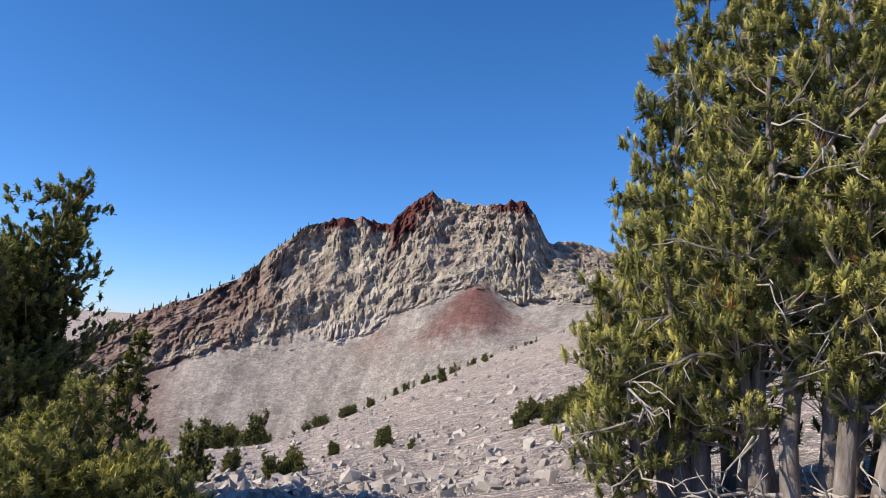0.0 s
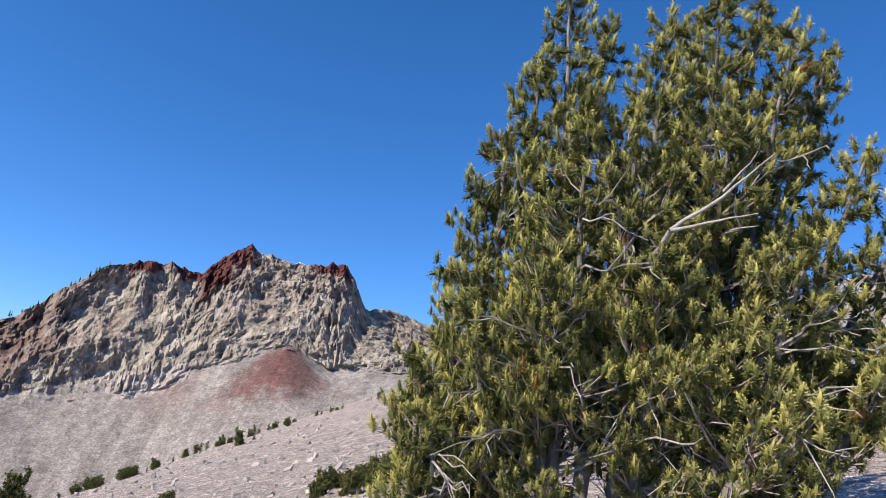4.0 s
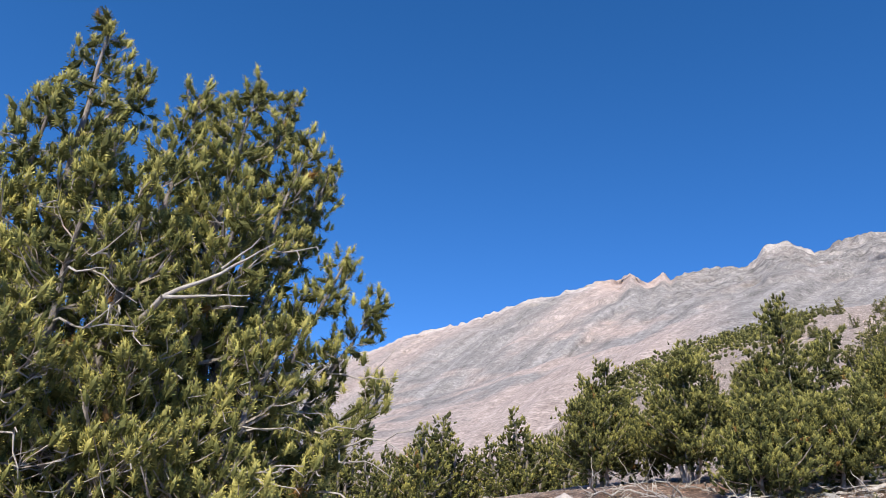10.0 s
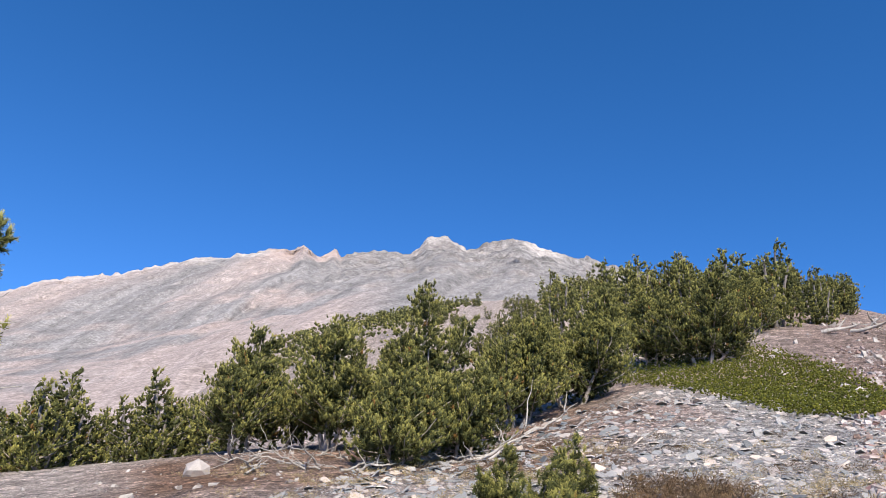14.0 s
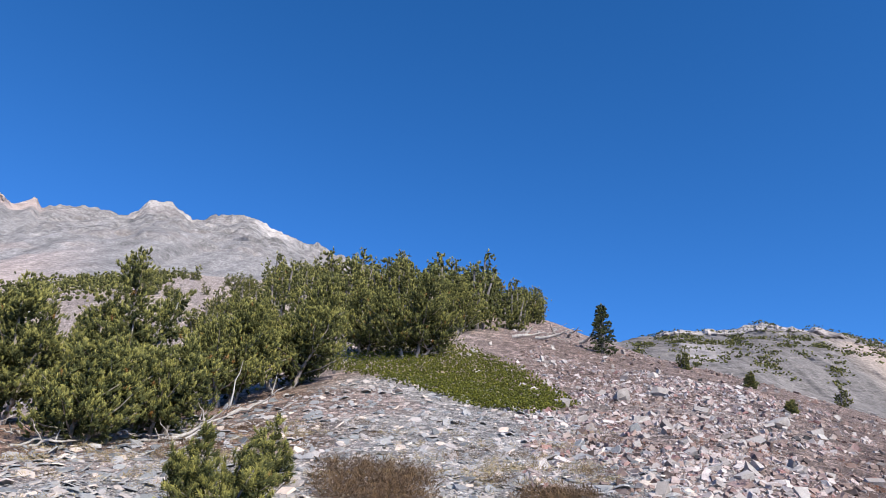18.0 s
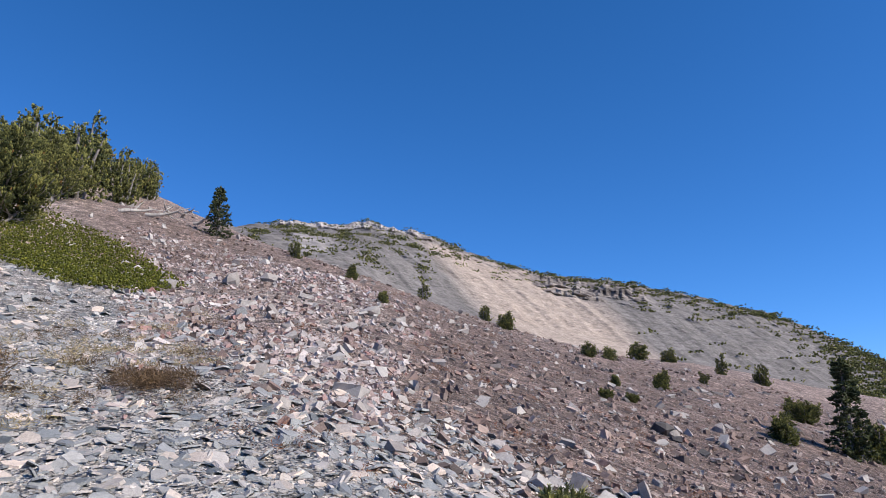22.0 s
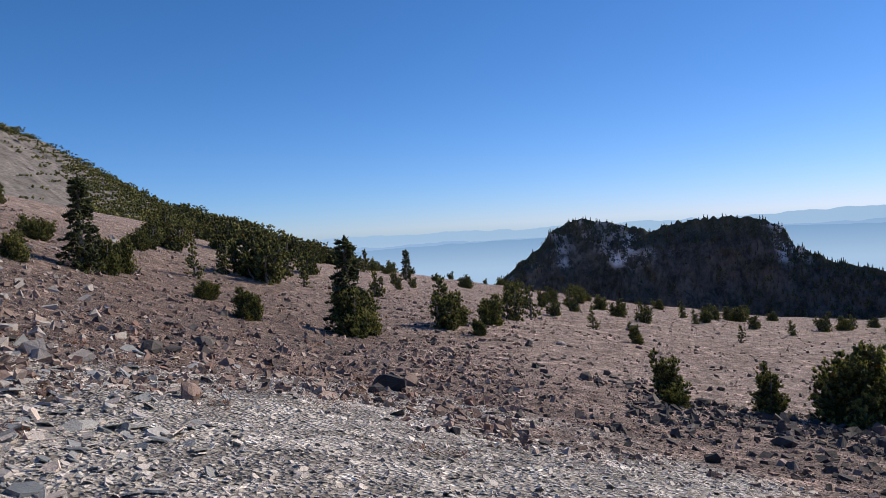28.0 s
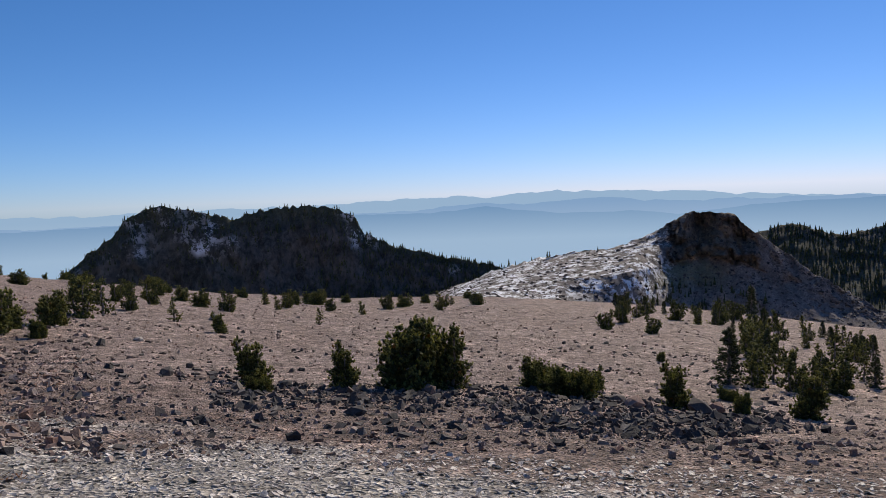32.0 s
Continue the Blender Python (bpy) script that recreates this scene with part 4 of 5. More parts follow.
def eye_point(az, el, r):
    return np.array([-0.23 - math.sin(radians(az)) * r, 0.12 + math.cos(radians(az)) * r, EYE + r * math.tan(radians(el))])


# the great many-stemmed pine close to the stand
def great_pine():
    rnd = np.random.RandomState(5)
    foot = polar(-11.5, 9.3)
    ob = new("great_pine")
    ob.matrix_basis = Matrix.Translation(foot)
    base = np.array(foot)
    # heading and height of each leader's top, its distance, the heading of its foot, its boughs' reach
    tops = ((-5.9, 34.3, 9.2, -7, 0.8), (-3.9, 29.5, 8.8, -5, 0.85), (-1.8, 23.4, 8.8, -3, 0.85), (0.1, 18.6, 9.0, -2, 0.8), (1.8, 12, 9.2, -1, 0.8), (3.6, 4.5, 8.9, 1.0, 0.75),
            (-9, 31.5, 10.2, -9, 0.8), (-8.6, 25.5, 8.0, -8, 1.1), (-14.2, 31.8, 9.3, -12, 0.85), (-17, 32, 9.9, -14, 0.85), (-19.2, 33.5, 9.0, -14, 0.8), (-21.9, 33.2, 9.6, -16, 0.85), (-24.2, 30.2, 9.0, -17, 0.8),
            (-26.4, 28.6, 9.7, -18, 0.75), (-13, 26.5, 8.1, -11, 1.2), (-20, 25, 8.3, -15, 1.2), (-29.2, 22, 9.4, -19, 0.55), (-32.3, 19, 9.6, -20, 0.6), (-34.2, 12.5, 9.4, -21, 0.65), (-26, 16, 8.4, -18, 1.1), (-31, 8.5, 9.2, -21, 0.75), (-6, 14, 7.6, -6, 1.1), (-1.2, 9, 7.9, -3, 0.95), (1.6, 1, 8.2, 0.5, 0.7), (-15, 15, 7.9, -13, 1.0))
    stems = []
    for k, (az, el, r, az_foot, reach) in enumerate(tops):
        top = eye_point(az - 0.3, el - 0.3, r) - base
        f = np.array(polar(az_foot, 9.2 + rnd.uniform(-0.7, 0.9), -0.2)) - base
        knee = f * 0.55 + top * 0.45 + np.array([0, 0, 0.06 * top[2]])
        line = np.concatenate([bend(f, knee, 6, rnd, 0.055), bend(knee, top, 7, rnd, 0.03)[1:]])
        tall = top[2] - f[2]
        stems.append((line, reach * 0.9, 0.2 if tall > 4 else 0.15))
        v, fc = tube(line, np.concatenate([np.linspace(0.115, 0.06, 6), np.linspace(0.055, 0.012, 6)]) * (1 if tall > 3 else 0.55) * rnd.uniform(0.85, 1.15), 9)
        link_mesh("trunk", v, fc, BARK, ob, smooth=True)
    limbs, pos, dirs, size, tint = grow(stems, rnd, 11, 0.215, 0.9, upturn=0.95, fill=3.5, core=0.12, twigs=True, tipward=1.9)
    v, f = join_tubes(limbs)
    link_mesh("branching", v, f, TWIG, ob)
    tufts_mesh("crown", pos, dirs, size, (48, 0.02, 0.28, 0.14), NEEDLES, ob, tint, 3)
    # the bleached dead limb and dead twigs
    a, b, c, d = (eye_point(*p) - base for p in ((-14.7, 13.7, 8.0), (-16.2, 16.2, 7.6), (-23.6, 21.9, 7.8), (-22.6, 17.6, 7.5)))
    link_mesh("dead_limb", *join_tubes([tube(bend(a, b, 5, rnd, 0.02), np.linspace(0.034, 0.03, 5), 8), tube(bend(b, c, 8, rnd, 0.03), np.linspace(0.026, 0.006, 8), 7), tube(bend(b, d, 8, rnd, 0.03), np.linspace(0.022, 0.005, 8), 7),
                                        tube(bend((b + c) / 2, (b + c) / 2 + np.array([0.35, 0, 0.5]), 5, rnd, 0.05), np.linspace(0.015, 0.005, 5), 5)]), DEADWOOD, ob, "bleached bare dead limb", True)
    toward = -np.array(foot) / np.linalg.norm(np.array(foot))
    for k in range(150):
        line, reach, start = stems[rnd.randint(len(stems))]
        p = line[rnd.randint(2, 9)]
        phi = rnd.uniform(0, TAU)
        o = np.array([math.cos(phi), math.sin(phi), rnd.uniform(-0.6, 0.3)]) * 0.75 + toward * 0.9 * np.array([1, 1, 0])
        L = rnd.uniform(0.5, 1.1)
        q = bend(p, p + o * L, 6, rnd, 0.12)
        m = q[3]
        fork = bend(m, m + o * L * 0.4 + rnd.normal(0, 0.2, 3), 4, rnd, 0.15)
        link_mesh("dead_twig", *join_tubes([tube(q, np.linspace(0.016, 0.005, 6), 5), tube(fork, np.linspace(0.009, 0.004, 4), 4)]), DEADWOOD, ob, "bare grey dead twig")
    return tagged(ob, "large many-stemmed green pine with a bleached dead limb", "tree")


great_pine()

# ---- smaller pines round the stand ----
def height_at(az, el0, el1):
    """Foot point and height of something that reaches from one slope angle to another along a heading."""
    p = sight(az, el0)
    r = math.hypot(p.x, p.y)
    return p, EYE + r * math.tan(radians(el1)) - p.z


GREEN_PINE = "green many-stemmed mountain pine on the stony slope"
# the tree group above the slate: heading, foot, top, width in metres, stems
for k, (az, r, el1, w, n, sd) in enumerate(((-50.0, 24, 15.6, 3.6, 4, 11), (-53.0, 25, 13.5, 2.6, 3, 12), (-56.6, 23, 17.8, 3.2, 4, 13), (-59.3, 24, 16.4, 2.2, 2, 14), (-63.6, 21, 20.0, 3.2, 4, 15), (-61.5, 17.5, 13.4, 3.0, 4, 16),
                                       (-66.5, 18.5, 14.3, 3.2, 4, 17), (-71.2, 25, 18.9, 4.2, 5, 18), (-75.3, 27, 21.0, 4.4, 5, 19), (-81.5, 36, 20.6, 4.4, 5, 20), (-85.3, 33, 21.6, 4.6, 5, 21), (-89.0, 44, 21.6, 4.2, 4, 22))):
    p = polar(az, r)
    h = EYE + r * math.tan(radians(el1)) - p.z
    stand(pine("mountain_pine", GREEN_PINE, h, w * 1.08, n, sd, 0.19, 12, (15, 0.034, 0.34, 0.17), NEEDLES_MID, lean=0.16, low=0.17, fill=4.6, tipward=1.7, bark=TWIG), p)
small = [pine("small_pine", "small bushy mountain pine on open ground", 1.0, w, n, sd, 0.085, 30, (7, 0.075, 0.38, 0.26), NEEDLES_FAR, 0.0, 0.02, fill=3.6, tipward=1.0, core=0.6)
         for w, n, sd in ((0.85, 5, 31), (1.15, 7, 32), (0.75, 3, 33), (1.8, 9, 34))]
belt = [pine("belt_pine", "bushy green pine in the belt below the volcano", 1.0, w, n, sd, 0.085, 26, (8, 0.06, 0.36, 0.2), NEEDLES_MID, 0.05, 0.08, fill=2.8)
        for w, n, sd in ((0.8, 4, 35), (1.05, 5, 36))]
far = [pine("far_pine", "dark pine among others on the far slope", 1.0, w, n, sd, 0.11, 24, (3, 0.1, 0.38, 0.28), NEEDLES_FAR, 0.0, 0.03, fill=2.3, wood=False, tipward=1.0, core=0.25)
       for w, n, sd in ((0.75, 3, 41), (1.05, 5, 42), (0.55, 1, 43), (1.5, 7, 44))]
crest = [pine("crest_pine", "pine in the wood on the crest", 1.0, w, n, sd, 0.075, 20, (6, 0.075, 0.38, 0.22), NEEDLES_MID, 0.04, 0.1, fill=2.9, wood=False, tipward=1.2)
         for w, n, sd in ((0.95, 4, 45), (1.25, 6, 46), (0.8, 3, 47))]
firs = [fir("young_fir", "narrow dark fir on stony ground", 1.0, w, sd) for w, sd in ((0.6, 51), (0.42, 52))]
for ob in small + far + firs:
    ob["group"] = "scattered conifers"
used = set()


def put(kinds, p, h, turn, label="", squash=1.0):
    """Stands a conifer of one kind at p, h metres high; the first of a kind is used itself."""
    ob = kinds
    if ob.name not in used:
        used.add(ob.name)
        c = stand(ob, p, h, turn)
    else:
        c = again(ob, p, h, turn)
    if label:
        c["label"] = label
    return c


rs = random.Random(3)
# low pines left of the tree group
for az, r, el1 in ((-28.5, 28, 8.0), (-30.8, 31, 7.8), (-33.2, 28, 7.2), (-35.4, 31, 8.6), (-37.2, 29, 10.2), (-38.8, 31, 9.2), (-40.6, 32, 8.3), (-42.6, 30, 9.0), (-44.8, 30, 11.0), (-46.6, 31, 9.6), (-48.0, 28, 10.8), (-24, 30, 8), (-20, 32, 9)):
    p = polar(az, r)
    put(belt[rs.choice((0, 0, 1))], p, EYE + r * math.tan(radians(el1)) - p.z, rs.uniform(0, 360), "bushy green pine in the belt below the volcano")
# heading, foot angle, top angle, kind
OPEN = ((-144.6, 0.6, 2.2, "s3"), (-143.3, -0.8, 1.3, "s1"), (-135.4, 3.2, 4.6, "s1"), (-130.2, 5.9, 7.0, "s3"), (-131.7, 5.6, 6.6, "s3"), (-133.9, 5.5, 6.8, "s3"), (-136.2, 5.2, 6.2, "s3"), (-139.8, 4.1, 5.6, "s0"), (-142.4, 3.2, 4.7, "s1"), (-123.9, 8.2, 9.6, "s3"),
        (-122.2, 9.0, 10.2, "s1"), (-117.3, 10.8, 12.2, "s0"), (-114.0, 10.4, 11.5, "s1"), (-111.5, 12.4, 13.5, "s1"), (-106.9, 14.0, 15.3, "s1"), (-132.0, 3.6, 4.5, "s1"), (-133.1, 2.4, 3.1, "s3"), (-131.2, 2.7, 3.4, "s3"), (-138.5, 3.4, 4.4, "s1"))
OPEN2 = ((-148.9, -2.2, 0.6, "s0"), (-149.8, -2.1, 0.3, "s1"), (-147.6, -2.0, 0.5, "s2"), (-151.1, -0.6, 0.9, "s3"), (-153.2, -0.6, 0.8, "s3"), (-154.9, -3.0, -0.4, "s2"), (-155.6, -4.6, -3.2, "s3"), (-157.0, -2.8, -0.4, "s0"), (-158.5, -3.0, 0.4, "s1"), (-160.0, -3.6, 0.3, "s1"),
         (-161.5, -3.2, -0.2, "s0"), (-158.6, -6.4, -4.0, "s1"), (-163.3, -3.2, -1.0, "s1"), (-166.4, -8.3, -4.2, "s0"), (-167.4, -8.2, -5.0, "s1"), (-168.6, -5.4, -3.4, "s0"), (-173.8, -8.2, -4.4, "s2"), (-174.7, -8.0, -5.0, "s0"), (-176.6, -8.9, -7.6, "s1"), (-177.6, -8.1, -5.8, "s1"))
OPEN3 = ((-179.4, -7.8, -5.1, "s0"), (179.2, -7.7, -5.3, "s2"), (177.4, -7.6, -6.2, "s1"), (175.9, -7.3, -6.1, "s1"), (174.4, -8.7, -7.0, "s2"), (171.2, -9.9, -8.3, "s0"), (170.5, -8.3, -6.8, "s1"), (168.9, -14.2, -10.6, "s0"), (168.5, -14.6, -13.4, "s3"), (161.9, -14.9, -11.6, "s0"), (156.6, -15.3, -10.1, "s1"),
         (155.2, -15.3, -9.9, "s0"), (153.5, -15.4, -10.5, "s0"), (146.6, -15.5, -13.2, "s1"), (145.2, -15.8, -13.6, "s3"), (143.6, -16.2, -13.8, "s3"), (141.6, -15.8, -13.9, "s0"), (135.6, -16.8, -13.4, "s0"), (131.8, -14.8, -10.6, "f0"), (136.7, -13.3, -12.6, "s1"))
OPEN4 = ((166.0, -8.4, -7.3, "s1"), (166.8, -8.5, -7.4, "s0"), (163.6, -9.8, -8.6, "s2"), (160.2, -9.3, -8.2, "s0"), (162.7, -8.8, -7.8, "s1"), (164.4, -8.2, -7.2, "s3"), (172.4, -7.8, -6.5, "s3"), (173.8, -7.2, -6.1, "s3"), (178.2, -6.9, -5.5, "s1"), (140.9, -10.9, -9.5, "s1"), (139.6, -10.4, -9.0, "s1"), (138.4, -10.0, -8.7, "s0"),
         (135.4, -10.2, -8.6, "s1"), (132.5, -10.3, -8.8, "s0"), (130.2, -9.8, -7.5, "f1"), (137.2, -11.3, -9.9, "s1"), (131.9, -16.0, -15.0, "s3"), (130.9, -16.8, -15.4, "s1"), (126.4, -16.8, -13.4, "s0"), (124.4, -15.0, -11.8, "s2"))
for az, e0, e1, kind in OPEN + OPEN2 + OPEN3 + OPEN4:
    p, h = height_at(az, e0, e1)
    lab = "low spreading pine bush on brown gravel" if kind in ("s3", "s1") else "small upright pine on brown gravel"
    away = math.hypot(p.x, p.y) > 42
    put((firs if kind[0] == "f" else far if away else small)[int(kind[1])], p, max(0.3, h), rs.uniform(0, 360), lab)
# tall firs on the brown slope and the lone top on the edge
for az, e0, e1, k in ((-147.3, -1.8, 4.9, 1), (-166.1, -8.2, -0.4, 1), (-171.0, -4.2, -1.7, 1), (-100.9, 15.3, 19.2, 0)):
    p, h = height_at(az, e0, e1)
    put(firs[k], p, h, rs.uniform(0, 360), "dark fir standing alone on the brown slope")
# the thicket below the crag
for k in range(70):
    az = rs.uniform(118, 131)
    r = rs.uniform(26, 90)
    p = polar(az, r)
    put(rs.choice((firs[0], far[0], far[2], far[0])), p, rs.uniform(0.5, 1.25) + 0.01 * r, rs.uniform(0, 360), "pine in the open thicket below the crag")
for k in range(26):
    p = polar(rs.uniform(128, 141), rs.uniform(70, 125))
    put(rs.choice((firs[1], far[1], far[0])), p, rs.uniform(1.3, 3.0), rs.uniform(0, 360), "pine in the open thicket below the crag")
# edge of the plateau and the wooded end of the ridge
for k in range(60):
    az = rs.uniform(-186, -150)
    p = polar(az, rs.uniform(58, 120) if az < -166 else rs.uniform(50, 110))
    put(rs.choice(far[:3] if az > -168 else far[1:2] + far[3:]), p, rs.uniform(1.6, 3.4) if az > -168 else rs.uniform(0.8, 1.7), rs.uniform(0, 360))
for k in range(26):
    p = polar(rs.uniform(150, 178), rs.uniform(70, 130))
    put(rs.choice(far), p, rs.uniform(0.8, 1.7), rs.uniform(0, 360))
# pines over the crest behind the tree group
for k in range(135):
    az = rs.uniform(-95.5, -52)
    r = rs.uniform(48, 150) if az > -84 else rs.uniform(46, 80)
    if az < -94 and r < 58:
        continue
    p = polar(az, r)
    put(rs.choice(crest), p, rs.uniform(1.7, 3.0) * (0.7 if az > -60 else 1 if az > -73 else 1.75 if az > -91 else 1.2), rs.uniform(0, 360), "pine in the wood on the crest")
# valley side: rows of low pines
for az, e0, e1 in ((35.2, -12, -8.0), (32.4, -11.2, -9.6), (29.5, -11.8, -9.8), (28.6, -11.6, -10.2), (27.8, -11.5, -9.4), (24.9, -9.8, -8.8), (21.1, -9.0, -7.4), (18.9, -9.1, -8.2), (10.4, -6.9, -4.6), (8.1, -6.4, -4.4), (6.4, -5.6, -3.6), (9.4, -6.2, -4.8), (33.6, -9.4, -7.6), (31.0, -8.6, -6.8), (16.9, -3.9, -2.6), (5.2, -5.0, -2.6)):
    p, h = height_at(az, e0, e1)
    put(small[rs.choice((0, 1, 1, 3))], p, max(0.6, h), rs.uniform(0, 360), "low pine on the pale valley slope")
for k in range(70):
    t = rs.uniform(0, 1)
    az = 36 - 31 * t + rs.uniform(-2.5, 2.5)
    el = -9.6 + 11.8 * t ** 1.1 + rs.uniform(-0.5, 0.4)
    p = sight(az, min(el, 1.9), r1=160)
    put(far[rs.choice((0, 1, 0, 3, 2))], p, rs.uniform(0.7, 2.3), rs.uniform(0, 360), "low pine in a row on the pale valley slope")
# dark pines at the valley's edge and the bright young pine before them
for az, r, el1, w, n, sd in ((48.6, 15, 8.0, 4.2, 6, 61), (51.5, 14, 4.0, 3.0, 3, 62), (39.9, 17, -1.6, 1.5, 2, 63), (53.5, 16, 5, 3.0, 3, 66)):
    p = polar(az, r)
    stand(pine("valley_pine", "dark shaded pine at the edge of the valley", EYE + r * math.tan(radians(el1)) - p.z, w, n, sd, 0.23, 14, (16, 0.045, 0.34, 0.18), NEEDLES_FAR, 0.3 if el1 > 3 else 0.12, 0.08, trunk_r=0.16 if el1 > 3 else 0.07), p)
for az, r, el1, w, sd in ((44.2, 9.5, -5.6, 1.5, 64), (39.5, 9.0, -10.2, 1.9, 65), (47.5, 8.6, -9.0, 1.8, 67), (36.0, 8.8, -12.4, 1.1, 68)):
    p = polar(az, r)
    stand(pine("young_pine", "bright green young pine below the stand", max(0.4, EYE + r * math.tan(radians(el1)) - p.z), w, 4, sd, 0.19, 24, (46, 0.021, 0.34, 0.15), NEEDLES, 0.02, 0.15), p)
# saplings on the slate
for az, r, h, w, sd in ((-71.6, 9.4, 0.9, 1.2, 71), (-69.3, 9.6, 1.05, 0.45, 72), (-75.3, 11.5, 0.95, 0.6, 73), (-73.8, 9.8, 0.65, 0.9, 74), (-126.8, 7.6, 0.2, 0.3, 75), (-128.0, 7.9, 0.14, 0.2, 76), (-130.3, 7.2, 0.15, 0.2, 77)):
    stand(pine("pine_sapling", "small green pine sapling rooted among slate", h, w, 4, sd, 0.13, 24, (40, 0.024, 0.34, 0.15), NEEDLES_MID, 0.02, 0.2, "sapling", 0.015), polar(az, r))


# ---- low growth, as stuff ----
def carpet(name, label, points, size, n, material, upright, seed, category="shrub", brush=None):
    rnd = np.random.RandomState(seed)
    pos = np.array([(p[0], p[1], p[2]) for p in points])
    dirs = rnd.normal(0, 1, (len(pos), 3)) * (1 - upright) + np.array([0, 0, 1.0])
    ob = tufts_mesh(name, pos, dirs, size * rnd.uniform(0.7, 1.3, len(pos)), brush or (n, 0.04, 0.7), material, None, rnd.uniform(0.1, 0.95, len(pos)), seed)
    return tagged(ob, label, category, kind="stuff")


def patch(az0, az1, e0, e1, n, shape=None, lift=0.05):
    az, t = [], []
    while len(az) < n:
        u, v = rs.uniform(az0, az1), rs.uniform(0, 1)
        if shape and not shape(u, v):
            continue
        az.append(u)
        t.append(v)
    p = sight_many(az, e0 + (e1 - e0) * np.array(t), 5)
    return p + np.random.RandomState(n).uniform((-0.3, -0.3, 0), (0.3, 0.3, 2 * lift), p.shape)


# the bright green shrub mat: upper edge and lower edge along the headings
up = curve_of(((-98, 11.4), (-94, 14.2), (-89.4, 15.8), (-85.3, 15.8), (-80, 14.8), (-76.5, 13.5)))
lo = curve_of(((-98, 11.2), (-95.5, 10.7), (-91.5, 10.9), (-85.4, 12.5), (-81, 13.2), (-76.5, 13.4)))
rm = np.random.RandomState(80)
m_az = rm.uniform(-98, -76.5, 60000)
m_lo, m_up = lo(m_az), up(m_az)
m_ok = rm.uniform(0, 4.2, len(m_az)) < m_up - m_lo
m_az, m_lo, m_up = (v[m_ok][:13000] for v in (m_az, m_lo, m_up))
mat_pts = sight_many(m_az, rm.uniform(m_lo, m_up), 8) + rm.uniform((-0.4, -0.4, 0), (0.4, 0.4, 0.13), (len(m_az), 3))
carpet("green_shrub_mat", "bright green low shrub mat on the slope", mat_pts, 0.085, 8, MAT_GREEN, 0.3, 81, brush=(5, 0.08, 0.5, 0.42))
carpet("brown_shrub_patch", "dry brown low shrub on slate", patch(-87, -79.4, 3.0, 6.2, 950, lambda a, t: rs.random() * 1.3 * abs((a + 83.2) / 3.8) ** 2 + abs((t - 0.5) / 0.5) ** 2 < 1, 0.06), 0.13, 14, HEATH, 0.4, 82)
carpet("dry_shrub_patch", "dry brown low shrub on slate", patch(-99, -95, 3.5, 4.6, 420, None, 0.05), 0.11, 14, HEATH, 0.4, 83)
tufts = []
for k in range(90):
    az, r = rs.uniform(-100, -46), rs.uniform(8, 19)
    c = polar(az, r)
    for j in range(26):
        x, y = c.x + rs.gauss(0, 0.22), c.y + rs.gauss(0, 0.22)
        tufts.append((x, y, ground_z(x, y) + 0.01))
carpet("dry_grass_tufts", "dry straw and brown tufts between stones", tufts, 0.1, 8, STRAW, 0.5, 84, "grass")
tufts = []
for k in range(60):
    az, r = rs.uniform(-178, -100), rs.uniform(6, 24)
    c = polar(az, r)
    for j in range(22):
        x, y = c.x + rs.gauss(0, 0.16), c.y + rs.gauss(0, 0.16)
        tufts.append((x, y, ground_z(x, y) + 0.01))
carpet("red_stem_tufts", "dry reddish herb tufts on gravel", tufts, 0.08, 7, REDSTEM, 0.6, 85, "herb")


rb = np.random.RandomState(78)
heath_az, heath_r = rb.uniform(-101, -66, 34), rb.uniform(8.5, 19, 34)
hx, hy = -np.sin(np.radians(heath_az)) * heath_r, np.cos(np.radians(heath_az)) * heath_r
hx = (hx[:, None] + rb.normal(0, 0.2, (34, 46))).ravel()
hy = (hy[:, None] + rb.normal(0, 0.2, (34, 46))).ravel()
carpet("small_heath_patches", "small dry brown shrub patches between slates", np.stack([hx, hy, ground_at(hx, hy) + 0.015], 1), 0.085, 9, HEATH, 0.35, 79)


def on_landform(P, V, A, n, ok, seed):
    """Points on a landform where ok(heading, place between foot and crest) holds."""
    rnd = np.random.RandomState(seed)
    out = []
    while len(out) < n:
        i, j = rnd.randint(P.shape[0] - 1), rnd.randint(P.shape[1] - 1)
        if ok(A[i, j], V[i, j], rnd.uniform()):
            f = rnd.uniform(0, 1, 2)
            out.append(P[i, j] * (1 - f[0]) * (1 - f[1]) + P[i + 1, j] * f[0] * (1 - f[1]) + P[i, j + 1] * (1 - f[0]) * f[1] + P[i + 1, j + 1] * f[0] * f[1])
    return np.array(out)


def shrubs(name, label, centres, wide, high, per, blade, material, seed, category="shrub"):
    rnd = np.random.RandomState(seed)
    s = rnd.uniform(0.55, 1.3, len(centres))
    off = rnd.normal(0, 1, (len(centres), per, 3)) * np.array([wide * 0.38, wide * 0.38, 0]) + np.array([0, 0, 1]) * rnd.uniform(0, high, (len(centres), per, 1))
    off[..., 2] *= np.exp(-(off[..., 0] ** 2 + off[..., 1] ** 2) / (wide * wide * 0.5))
    pos = (centres[:, None, :] + off * s[:, None, None]).reshape(-1, 3)
    dirs = rnd.normal(0, 0.6, pos.shape) + np.array([0, 0, 1.0])
    ob = tufts_mesh(name, pos, dirs, blade * rnd.uniform(0.7, 1.3, len(pos)), (3, 0.1, 0.5, 0.36), material, None, rnd.uniform(0.1, 0.95, len(pos)), seed)
    return tagged(ob, label, category, kind="stuff")


